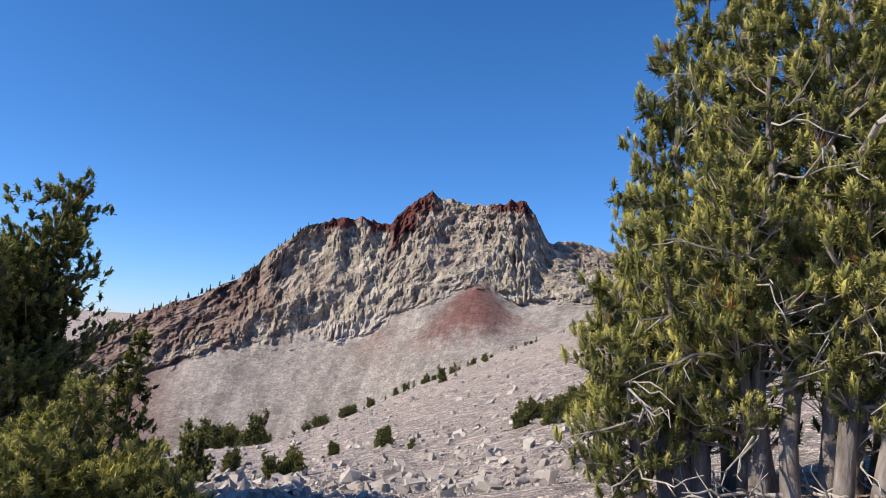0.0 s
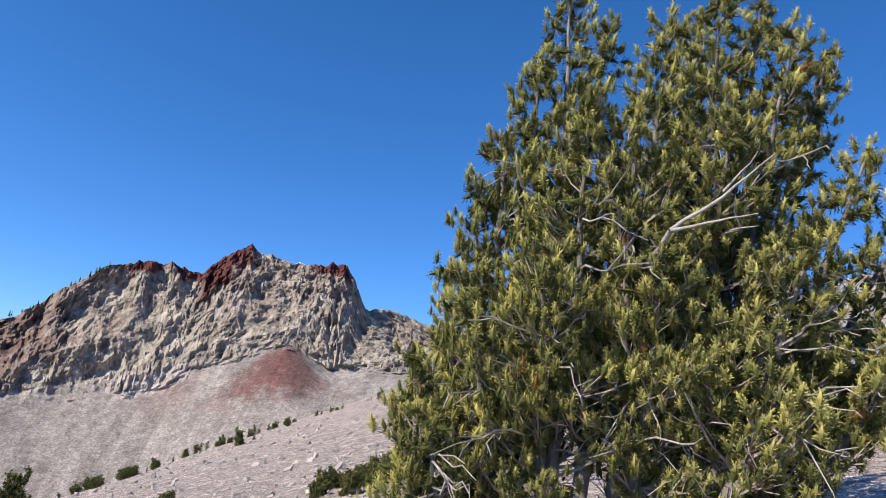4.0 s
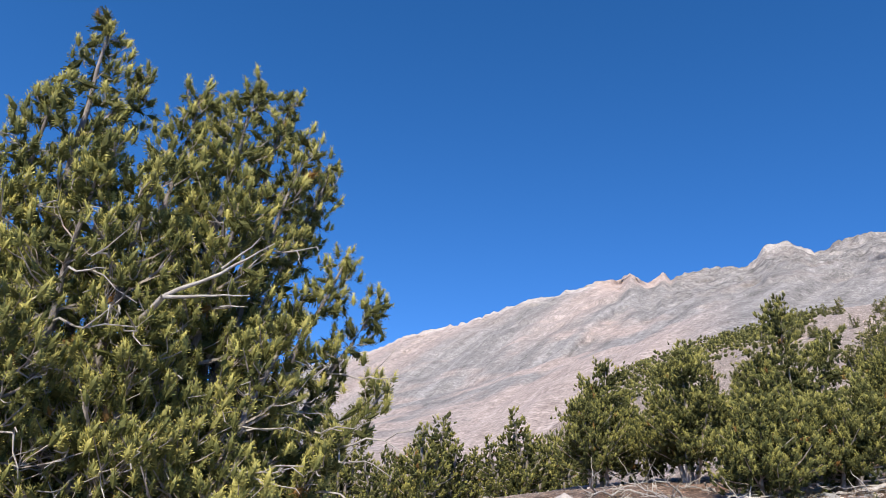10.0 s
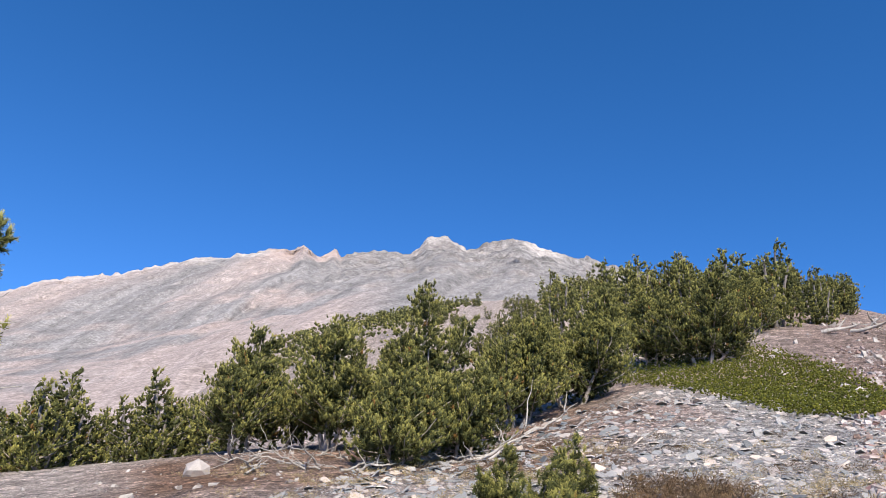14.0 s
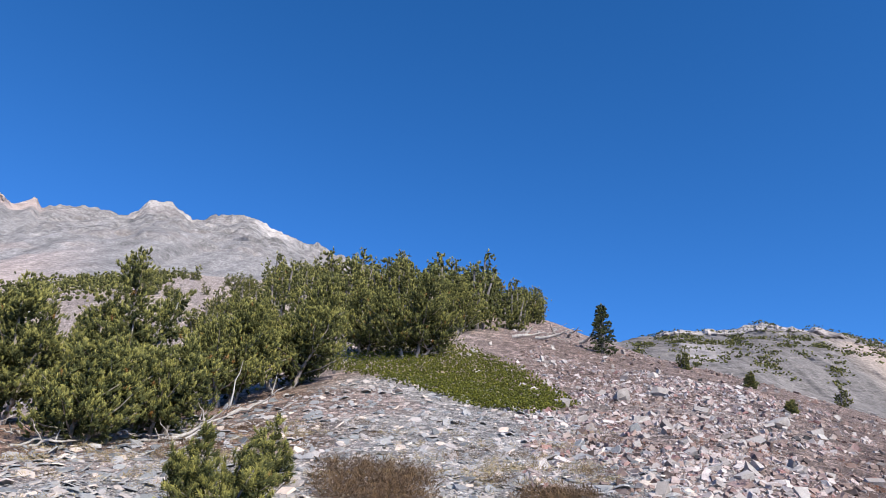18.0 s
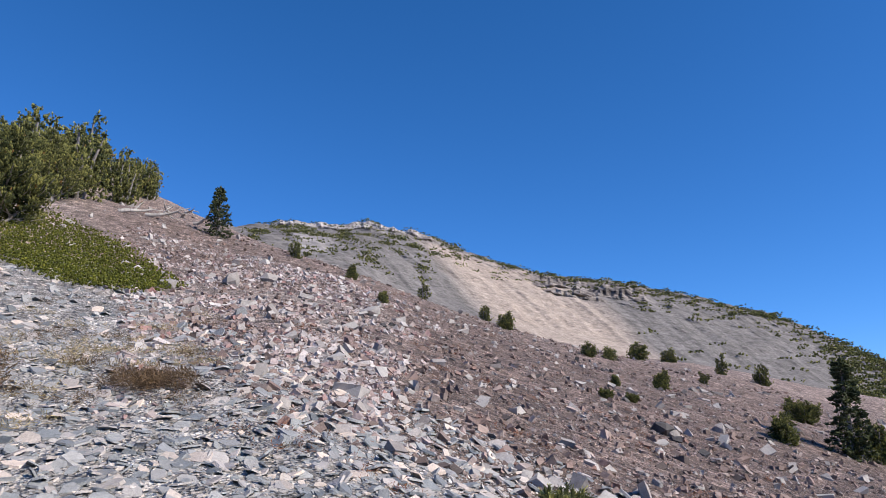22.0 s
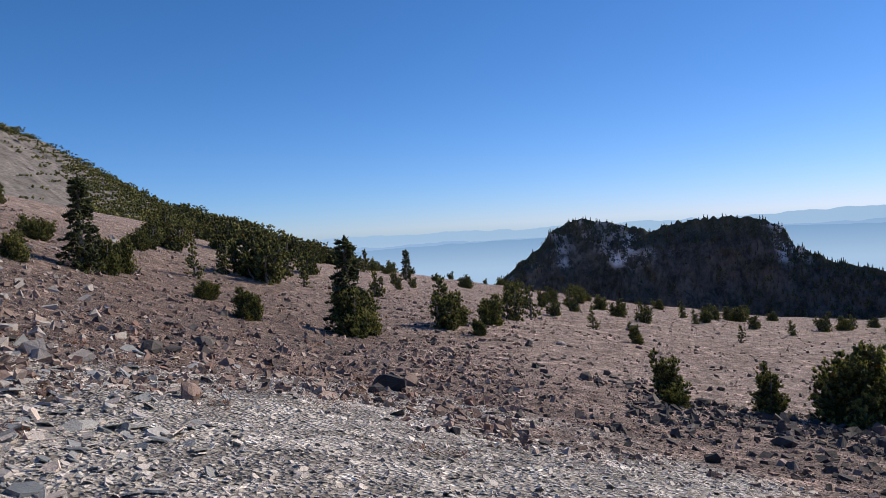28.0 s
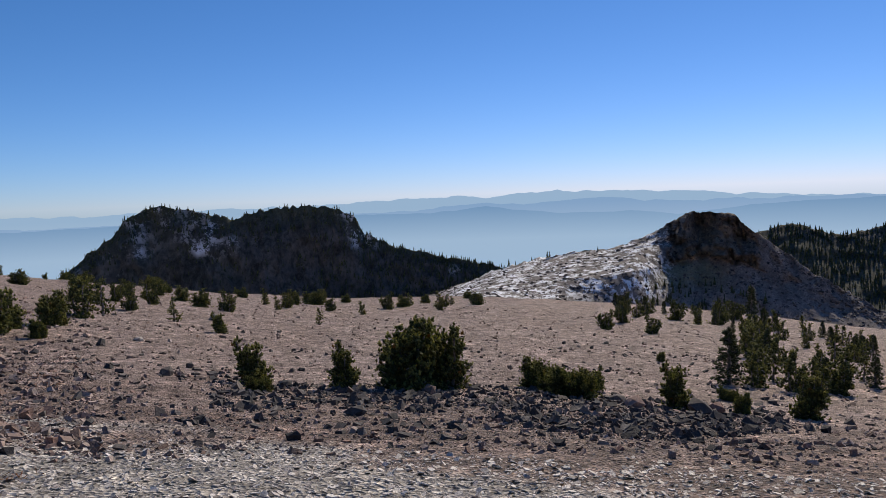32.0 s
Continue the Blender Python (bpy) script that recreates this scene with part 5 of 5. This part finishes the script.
def ridge_green(a, v, u):
    """Where shrubs grow on the ridge: its top, patches below the rim, the shoulder and the low end."""
    thick = 0.5 + 0.9 * vnoise(np.array([[a * 0.9, v * 7, 4.0]]))[0]
    if a > -103 or v > 2.02:
        return False
    if a < -147:
        return v > 0.6 and u < 0.7
    if -118 < a and v > 1.8:
        return u < (0.6 if v > 1.97 else 0.06)
    if v > 1.86:
        return u < 0.5 + 0.5 * thick
    if v > 1.5:
        return u < thick * (0.8 if a > -121 else 0.12 if a > -134 else 0.55 if v > 1.68 else 0.2)
    if -118 < a and v > 1.05:
        return u < 0.35 * thick
    return -147 < a < -134 and v > 0.6 and u < 0.07 * thick


ridge_pts = on_landform(ridge_p, ridge_v, ridge_a, 2700, ridge_green, 86)
shrubs("ridge_shrubs", "dark green shrubs scattered over the ridge", ridge_pts, 3.0, 0.75, 11, 0.7, NEEDLES_FAR, 87)
wood_pts = on_landform(ridge_p, ridge_v, ridge_a, 95, lambda a, v, u: a < -151 and v > 0.9, 88)
shrubs("ridge_wood", "dark pines crowding the low end of the ridge", wood_pts, 2.4, 2.4, 24, 0.7, NEEDLES_FAR, 89, "wood")


def spires(name, label, feet, h, seed, material):
    """A far wood of pointed firs, each a few drooping whorls."""
    rnd = np.random.RandomState(seed)
    n = len(feet)
    hs = h * rnd.uniform(0.5, 1.25, n)
    V, F = [], []
    for k in range(4):
        z0, z1, w = 0.1 + 0.22 * k, 0.5 + 0.17 * k, 0.19 * (1 - 0.2 * k)
        ph = np.arange(6) * TAU / 6 + k
        ring = np.stack([np.cos(ph) * w, np.sin(ph) * w, np.full(6, z0)], 1)
        ring = ring[None] * hs[:, None, None] * rnd.uniform(0.65, 1.3, (n, 6, 1)) * np.array([1, 1, 0]) + np.array([0, 0, 1]) * (ring[None, :, 2:3] * hs[:, None, None] + rnd.uniform(-0.06, 0.06, (n, 6, 1)) * hs[:, None, None])
        tip = np.concatenate([np.zeros((n, 1, 2)), (z1 * hs)[:, None, None]], 2)
        V.append(np.concatenate([ring, tip], 1) + np.asarray(feet)[:, None, :])
    V = np.stack(V, 1).reshape(-1, 3)
    base = np.arange(n * 4)[:, None, None] * 7
    tri = np.array([[i, (i + 1) % 6, 6] for i in range(6)])[None]
    ob = link_mesh(name, V, (base + tri).reshape(-1, 3), material, attrs=(("tint", np.repeat(rnd.uniform(0.05, 0.8, n * 4), 7)),))
    return tagged(ob, label, "wood", kind="stuff")


butte_pts = on_landform(butte_p, butte_v, butte_a, 7000, lambda a, v, u: (v > 1.75) or (v > 0.2 and a < 164 and u < 0.8) or u < 0.3, 90)
spires("butte_firs", "far dark firs on the flat-topped butte", butte_pts, 6, 91, FIR)
spur_pts = on_landform(back_p, back_v, back_a, 4200, lambda a, v, u: v > 0.2 and (a < 129 or u < 0.4), 92)
spires("spur_firs", "far dark firs on the spur", spur_pts, 2.8, 93, FIR)
crag_pts = on_landform(crag_p, crag_v, crag_a, 120, lambda a, v, u: (v > 1.9 and a > 137 and v < 2.1 and u < 0.3) or (v < 0.55 and 129 < a < 138), 94)
spires("crag_firs", "small dark firs about the crag", crag_pts, 2.6, 95, FIR)
red_edge = np.array([eye_point(a, float(curve_of(red_crest)(a)) - 0.05, 640) for a in np.linspace(28, 43, 46) + np.random.RandomState(4).uniform(-0.3, 0.3, 46)])
spires("skyline_firs", "tiny dark pines along the red peak's shoulder", red_edge, 5, 96, FIR)
crest_pts = np.array([tuple(polar(rs.uniform(-66, -48), rs.uniform(105, 175))) for k in range(260)])
shrubs("crest_shrubs", "dark low pines over the near crest", crest_pts, 2.6, 1.3, 14, 0.7, NEEDLES_FAR, 97)

# ---- stones ----
ICO = []
gold = (1 + 5 ** 0.5) / 2
for a_ in (-1, 1):
    for b_ in (-gold, gold):
        ICO += [(0, a_, b_), (a_, b_, 0), (b_, 0, a_)]
ICO = np.array(ICO) / math.hypot(1, gold)
bm_ = bmesh.new()
for v_ in ICO:
    bm_.verts.new(v_)
bmesh.ops.convex_hull(bm_, input=bm_.verts)
bm_.verts.index_update()
ICO_F = np.array([[v.index for v in f.verts] for f in bm_.faces])
bm_.free()


def stone_shape(seed, flat=0.7, sharp=0.35):
    """An angular block, about one unit across: cut planes on a rough ball."""
    r = np.random.RandomState(seed)
    v = ICO.copy()
    for k in range(5):
        n = r.normal(0, 1, 3)
        n /= np.linalg.norm(n)
        h = r.uniform(0.45, 0.8)
        d = v @ n - h
        v -= np.clip(d, 0, None)[:, None] * n
    v *= 1 + r.uniform(-sharp, sharp, (12, 1)) * 0.5
    return v * np.array([r.uniform(0.8, 1.15), r.uniform(0.65, 1.0), flat * r.uniform(0.7, 1.2)]) * 0.5


def slab_shape(seed):
    """A flat flake of slate with a broken outline."""
    r = np.random.RandomState(seed)
    n = 6
    ph = np.sort(r.uniform(0, TAU / n * 0.8, n) + np.arange(n) * TAU / n)
    rad = r.uniform(0.34, 0.58, n)
    x, y = np.cos(ph) * rad, np.sin(ph) * rad * r.uniform(0.55, 0.95)
    t = r.uniform(0.022, 0.055)
    top = np.stack([x * 0.93, y * 0.93, t + r.uniform(-0.012, 0.012, n)], 1)
    bot = np.stack([x, y, np.full(n, -t)], 1)
    return np.concatenate([top, bot])


SLAB_F = np.array([(0, 1, 2), (0, 2, 3), (0, 3, 4), (0, 4, 5)] + [f for i in range(6) for f in ((i, i + 6, (i + 1) % 6 + 6), (i, (i + 1) % 6 + 6, (i + 1) % 6))])


def block_shape(seed, flat=0.6):
    """An angular broken block of eight uneven corners."""
    r = np.random.RandomState(seed)
    c = np.array([(x, y, z) for x in (-1, 1) for y in (-1, 1) for z in (-1, 1)], float)
    c += r.uniform(-0.42, 0.42, (8, 3))
    return c * np.array([r.uniform(0.7, 1.2), r.uniform(0.5, 0.9), flat * r.uniform(0.5, 1.2)]) * 0.21


BLOCK_F = np.array([(0, 1, 3), (0, 3, 2), (4, 6, 7), (4, 7, 5), (0, 4, 5), (0, 5, 1), (2, 3, 7), (2, 7, 6), (0, 2, 6), (0, 6, 4), (1, 5, 7), (1, 7, 3)])
STONES = [block_shape(k) for k in range(16)]
SLABS = [slab_shape(100 + k) for k in range(12)]


def slope_turn(x, y):
    e = 0.25
    n = Vector((ground_z(x - e, y) - ground_z(x + e, y), ground_z(x, y - e) - ground_z(x, y + e), 2 * e)).normalized()
    return n


def scatter(name, label, material, n, az0, az1, r0, r1, s0, s1, shapes, faces, seed, tilt=0.25, keep=None, clump=0.0, category="stones", lift=0.03, few=5.0):
    """Loose stones, evenly by distance as seen from the stand, joined as one."""
    rnd = np.random.RandomState(seed)
    az, r = np.zeros(0), np.zeros(0)
    while len(az) < n:
        a = rnd.uniform(az0, az1, 2 * n)
        d = np.exp(rnd.uniform(math.log(r0), math.log(r1), 2 * n))
        ok = np.ones(2 * n, bool)
        if keep:
            ok &= keep(a, d)
        if clump:
            x, y = -np.sin(np.radians(a)) * d, np.cos(np.radians(a)) * d
            ok &= vnoise(np.stack([x * 0.45, y * 0.45, np.full(2 * n, float(seed))], 1)) >= rnd.uniform(-1, 1, 2 * n) * clump - 0.1
        az, r = np.concatenate([az, a[ok]])[:n], np.concatenate([r, d[ok]])[:n]
    x, y = -np.sin(np.radians(az)) * r, np.cos(np.radians(az)) * r
    s = s0 * (s1 / s0) ** (rnd.uniform(0, 1, n) ** few) * (r / 10) ** 0.3
    up = normal_at(x, y)
    e1 = np.cross(np.array([[0, 1.0, 0]]), up)
    e1 /= np.linalg.norm(e1, axis=1)[:, None]
    Q = np.stack([e1, np.cross(up, e1), up], 2)
    tx, ty, tz = rnd.normal(0, tilt, n), rnd.normal(0, tilt, n), rnd.uniform(0, TAU, n)
    o, i = np.zeros(n), np.ones(n)
    mat = lambda *v: np.stack(v, 1).reshape(n, 3, 3)
    M = Q @ mat(np.cos(tz), -np.sin(tz), o, np.sin(tz), np.cos(tz), o, o, o, i) @ mat(np.cos(ty), o, np.sin(ty), o, i, o, -np.sin(ty), o, np.cos(ty)) @ mat(i, o, o, o, np.cos(tx), -np.sin(tx), o, np.sin(tx), np.cos(tx))
    P = np.stack([x, y, ground_at(x, y) + lift * s], 1)
    kind = rnd.randint(0, len(shapes), n)
    V, F, k = [], [], 0
    for c, sh in enumerate(shapes):
        pick = kind == c
        v = np.einsum("nij,kj->nki", M[pick], sh) * s[pick][:, None, None] + P[pick][:, None, :]
        V.append(v.reshape(-1, 3))
        F.append((faces[None] + (np.arange(len(v)) * len(sh))[:, None, None]).reshape(-1, 3) + k)
        k += v.shape[0] * len(sh)
    ob = link_mesh(name, np.concatenate(V), np.concatenate(F), material)
    return tagged(ob, label, category, kind="stuff")


def wave(*p):
    """Smooth random values for lists of coordinates."""
    return vnoise(np.stack([np.broadcast_to(np.asarray(c, float), np.shape(p[0])) for c in p], 1))


limit = lambda az: (np.interp(az, [-180, -168, -159, -147, -134, -125, -113, -106, -100, -95, -88, -70, -55, -45, -30], [9.5, 12, 11.5, 10.5, 8, 8.5, 9, 10, 14, 21, 24, 20, 12, 9, 5]))
scatter("slate_flakes", "loose grey slate flakes covering the slope", SLATE, 42000, -160, -46, 4.4, 27, 0.04, 0.34, SLABS, SLAB_F, 201, 0.3, lambda a, r: (r < limit(a) * 1.2) & (a > -136 - 24 * ((a * 997.3) % 1.0) ** 2), lift=0.06, few=4.6)
scatter("slate_blocks", "pale grey and pink slate blocks on the talus", PINKROCK, 13000, -122, -93, 8.5, 40, 0.05, 0.4, STONES, BLOCK_F, 213, 0.5, lambda a, r: np.abs(a + 104) + 6 * wave(a * 0.7, r * 0.5, 2.0) < 11, 0.7, few=3.6)
scatter("slate_chips", "small pale slate chips on the path", CHIPS, 17000, -222, -118, 3.2, 12, 0.02, 0.12, SLABS, SLAB_F, 202, 0.35, lambda a, r: r < np.where(a > -180, limit(a), 8.5 - (-180 - a) * 0.06) * 1.1, lift=0.1, few=2.0)
scatter("slate_chips", "small pale slate chips on the path", CHIPS, 3200, 112, 140, 3.2, 7.5, 0.025, 0.11, SLABS, SLAB_F, 203, 0.35, lift=0.1, few=2.0)
scatter("talus_stones", "loose brown and grey talus stones", REDROCK, 56000, -180, -94, 8, 62, 0.036, 0.4, STONES, BLOCK_F, 204, 0.6, lambda a, r: r > limit(a) * 0.8, few=6)
scatter("pale_talus_stones", "pale grey stones among brown talus", PALEROCK, 5000, -150, -88, 8, 58, 0.05, 0.7, STONES, BLOCK_F, 205, 0.5, lambda a, r: r > limit(a) * 0.85, few=5)
scatter("dark_talus_stones", "dark lava stones among brown talus", DARKROCK, 2000, -182, -106, 11, 50, 0.03, 0.5, STONES, BLOCK_F, 206, 0.5, lambda a, r: r > limit(a), 1.0)
scatter("lava_rubble", "dark lava rubble along the edge of the flat", DARKROCK, 7500, 128, 172, 10.5, 22, 0.06, 0.5, STONES, BLOCK_F, 207, 0.6, lambda a, r: r > 12.5 + 3.5 * wave(a * 0.25, 0, 3) - np.where(a < 150, 1.0, 0))
scatter("flat_stones", "scattered brown stones on the gravel flat", REDROCK, 26000, 108, 190, 7.5, 90, 0.03, 0.3, STONES, BLOCK_F, 208, 0.6)
scatter("valley_stones", "pale stones strewn over the valley slope", PALEROCK, 16000, -2, 46, 14, 170, 0.07, 0.9, STONES, BLOCK_F, 209, 0.5)
scatter("crest_stones", "pale stones between the pines of the crest", PALEROCK, 700, -100, -50, 22, 120, 0.15, 0.9, STONES, BLOCK_F, 210, 0.5)


scatter("flat_stones", "scattered brown stones on the gravel flat", REDROCK, 5000, 108, 190, 16, 95, 0.02, 0.4, STONES, BLOCK_F, 212, 0.5, None, 0.9, few=4)
scatter("dark_flat_stones", "dark lava stones scattered on the gravel flat", DARKROCK, 5000, 108, 192, 8, 45, 0.04, 0.45, STONES, BLOCK_F, 211, 0.5, None, 0.8, few=4)


scatter("slope_stones", "pale stones on the gravel between the pines", PALEROCK, 2600, -60, 0, 11, 80, 0.04, 0.35, STONES, BLOCK_F, 214, 0.5)


# broken rock over the crag's scree and foot
def strewn(name, label, points, s0, s1, material, seed):
    rnd = np.random.RandomState(seed)
    n = len(points)
    size = s0 * (s1 / s0) ** rnd.uniform(0, 1, n) ** 2.5
    d = rnd.normal(0, 1, (n, 3))
    M = frames_along(d)
    kind = rnd.randint(0, len(STONES), n)
    V, F, k = [], [], 0
    for c, sh in enumerate(STONES):
        pick = kind == c
        v = np.einsum("nij,kj->nki", M[pick], sh) * size[pick][:, None, None] + points[pick][:, None, :]
        V.append(v.reshape(-1, 3))
        F.append((BLOCK_F[None] + (np.arange(len(v)) * 8)[:, None, None]).reshape(-1, 3) + k)
        k += len(v) * 8
    return tagged(link_mesh(name, np.concatenate(V), np.concatenate(F), material), label, "stones", kind="stuff")


scree_pts = on_landform(crag_p, crag_v, crag_a, 8000, lambda a, v, u: v < 2.03 and (a < 136 or u < 0.55), 98)
strewn("crag_blocks", "dark broken blocks on the scree of the crag", scree_pts, 0.5, 2.8, DARKROCK, 99)


# single blocks that stand out
def boulder(az, el, size, material, seed, label, flat=0.75):
    p = sight(az, el)
    v = stone_shape(seed, flat, 0.3)
    # split every face once for a rougher break
    mid = {}
    V = list(v)
    F = []
    rnd = np.random.RandomState(seed)
    for a, b, c in ICO_F:
        ids = []
        for i, j in ((a, b), (b, c), (c, a)):
            key = (min(i, j), max(i, j))
            if key not in mid:
                mid[key] = len(V)
                V.append((v[i] + v[j]) / 2 * rnd.uniform(0.97, 1.09))
            ids.append(mid[key])
        F += [(a, ids[0], ids[2]), (ids[0], b, ids[1]), (ids[2], ids[1], c), (ids[0], ids[1], ids[2])]
    ob = link_mesh("boulder", np.array(V) * size, np.array(F), material)
    ob.matrix_basis = Matrix.Translation(p + Vector((0, 0, 0.16 * size * flat))) @ Matrix.Rotation(seed * 1.7, 4, "Z")
    return tagged(ob, label, "boulder", "loose boulders")


DK, PL, BR = "dark angular lava boulder on brown gravel", "pale grey angular boulder on the talus", "brown angular boulder on the talus"
for az, el, size, m, sd, lab in ((-169.3, -12.7, 0.75, DARKROCK, 301, DK), (-170.8, -12.5, 0.6, REDROCK, 302, BR), (-168.2, -12.9, 0.35, DARKROCK, 303, DK), (-135.0, 0.0, 0.75, DARKROCK, 304, DK), (-135.7, -0.3, 0.5, PALEROCK, 305, PL), (-139.0, 0.0, 0.6, PALEROCK, 306, PL), (-113.0, 9.5, 0.8, PALEROCK, 307, PL),
                                 (-103.0, 9.3, 0.5, SLATE, 308, PL), (-105.1, 12.0, 0.9, PALEROCK, 309, PL), (-102.2, 11.7, 0.9, PALEROCK, 310, PL), (-97.6, 11.2, 0.8, PALEROCK, 311, PL), (-99.5, 9.4, 0.5, PALEROCK, 312, PL), (-151.6, -8.2, 0.5, DARKROCK, 313, DK), (-155.3, -8.2, 0.6, DARKROCK, 314, DK)):
    boulder(az, el, size, m, sd, lab)
for az, el, size, m, sd, lab in ((-154.1, -11.9, 0.36, REDROCK, 315, BR), (-153.2, -8.4, 0.35, DARKROCK, 316, DK), (176.9, -9.9, 0.6, PALEROCK, 317, PL), (166.4, -14.4, 0.55, DARKROCK, 318, DK), (175.2, -12.6, 0.6, DARKROCK, 319, DK), (174.3, -12.8, 0.4, REDROCK, 320, BR), (173.5, -12.3, 0.5, DARKROCK, 321, DK), (179.5, -10.0, 0.6, DARKROCK, 322, DK),
                                 (171.5, -8.9, 0.9, PALEROCK, 323, PL), (-177.2, -8.0, 0.7, DARKROCK, 324, DK), (140.2, -16.5, 0.6, DARKROCK, 325, DK), (138.9, -16.8, 0.7, REDROCK, 326, BR), (134.0, -17.0, 0.8, DARKROCK, 327, DK), (132.8, -16.9, 0.6, REDROCK, 328, BR), (155.0, -15.8, 0.6, REDROCK, 329, BR), (161.0, -17.0, 0.45, DARKROCK, 330, DK), (23.5, -11.9, 0.9, PALEROCK, 331, PL), (-47.5, 4.6, 0.8, SLATE, 332, PL)):
    boulder(az, el, size, m, sd, lab)


# the stacked stones beside the path
def cairn():
    p = polar(-136.5, 6.0)
    ob = new("cairn")
    ob.matrix_basis = Matrix.Translation(p) @ Matrix.Rotation(0.6, 4, "Z")
    rnd = np.random.RandomState(9)
    z = -0.04
    for k, w in enumerate((0.5, 0.5, 0.44, 0.42, 0.36, 0.32, 0.3, 0.24, 0.22, 0.17, 0.13, 0.1)):
        v = slab_shape(400 + k) * np.array([w, w * rnd.uniform(0.75, 1.0), w * 0.4 + 0.4])
        th = v[:6, 2].mean() - v[6:, 2].mean()
        m = np.array(Euler((rnd.normal(0, 0.09), rnd.normal(0, 0.09), rnd.uniform(0, TAU))).to_matrix())
        z += th / 2
        link_mesh("stone", v @ m.T + np.array([rnd.normal(0, 0.03), rnd.normal(0, 0.03), z]), SLAB_F, DARKROCK if k % 3 else SLATE, ob)
        z += th / 2 * 0.9
    return tagged(ob, "small ragged cairn of stacked dark slate slabs", "cairn")


cairn()


# bleached fallen wood under the pines
def dead_branch(az, r, length, turn, seed, thick=0.05, label="bleached twisted dead branch on the ground"):
    rnd = np.random.RandomState(seed)
    p = polar(az, r)
    d = np.array([math.cos(turn), math.sin(turn), rnd.uniform(0.0, 0.4)])
    tubes = []
    main = bend(np.zeros(3) + np.array([0, 0, 0.03]), d * length, 9, rnd, 0.09)
    tubes.append(tube(main, np.linspace(thick, 0.008, 9), 7))
    for k in range(rnd.randint(2, 5)):
        s = main[rnd.randint(2, 7)]
        e = s + (d * 0.6 + rnd.normal(0, 0.5, 3) + np.array([0, 0, 0.25])) * length * rnd.uniform(0.25, 0.5)
        tubes.append(tube(bend(s, e, 6, rnd, 0.1), np.linspace(thick * 0.45, 0.005, 6), 5))
    v, f = join_tubes(tubes)
    lift = np.array([ground_z(p.x + q[0], p.y + q[1]) - p.z for q in v[:, :2]])
    v = v + np.array([0, 0, 1]) * np.maximum(lift, 0)[:, None]
    ob = link_mesh("dead_branch", v, f, DEADWOOD, smooth=True)
    ob.matrix_basis = Matrix.Translation(p)
    return tagged(ob, label, "deadwood", "fallen branches")


rw = random.Random(12)
for k in range(40):
    dead_branch(rw.uniform(-69, -49), rw.uniform(17.0, 21.5), rw.uniform(0.6, 1.6), rw.uniform(0, TAU), 500 + k, rw.uniform(0.015, 0.045))
dead_branch(-67.0, 17.5, 1.8, radians(-60), 560, 0.07)
dead_branch(-71.5, 22.0, 1.6, radians(-70), 561, 0.07)
for k, (az, r) in enumerate(((-97.2, 56), (-98.2, 58), (-99.0, 55), (-95.5, 46), (-93.6, 44))):
    dead_branch(az, r, 2.6, radians(160 + 30 * k), 570 + k, 0.14, "bleached fallen trunk on the crest")
# grey roots of the great pine
for k in range(10):
    dead_branch(-4 - 1.7 * k, 8.3 + 0.5 * rw.random(), rw.uniform(0.5, 1.2), rw.uniform(0, TAU), 580 + k, 0.03, "bare grey root wood under the great pine")

# the slate flakes nearest the stand, piece by piece
flake_meshes = []
for k in range(12):
    me = bpy.data.meshes.new("slate_flake")
    me.from_pydata([tuple(c) for c in SLABS[k]], [], [tuple(int(i) for i in f) for f in SLAB_F])
    me.materials.append(SLATE)
    flake_meshes.append(me)
rf = random.Random(21)
count = 0
while count < 290:
    az = rf.uniform(-142, -66)
    r = rf.uniform(4.6, 9.5)
    if r > limit(az):
        continue
    x, y = -math.sin(radians(az)) * r, math.cos(radians(az)) * r
    ob = new("slate_flake", rf.choice(flake_meshes))
    s = 0.05 + 0.28 * rf.random() ** 4
    q = slope_turn(x, y).to_track_quat("Z", "Y").to_matrix().to_4x4()
    ob.parent = ground
    ob.matrix_basis = Matrix.Translation((x, y, ground_z(x, y) + 0.05 * s)) @ q @ Euler((rf.gauss(0, 0.2), rf.gauss(0, 0.2), rf.uniform(0, TAU))).to_matrix().to_4x4() @ Matrix.Scale(s, 4)
    count += 1
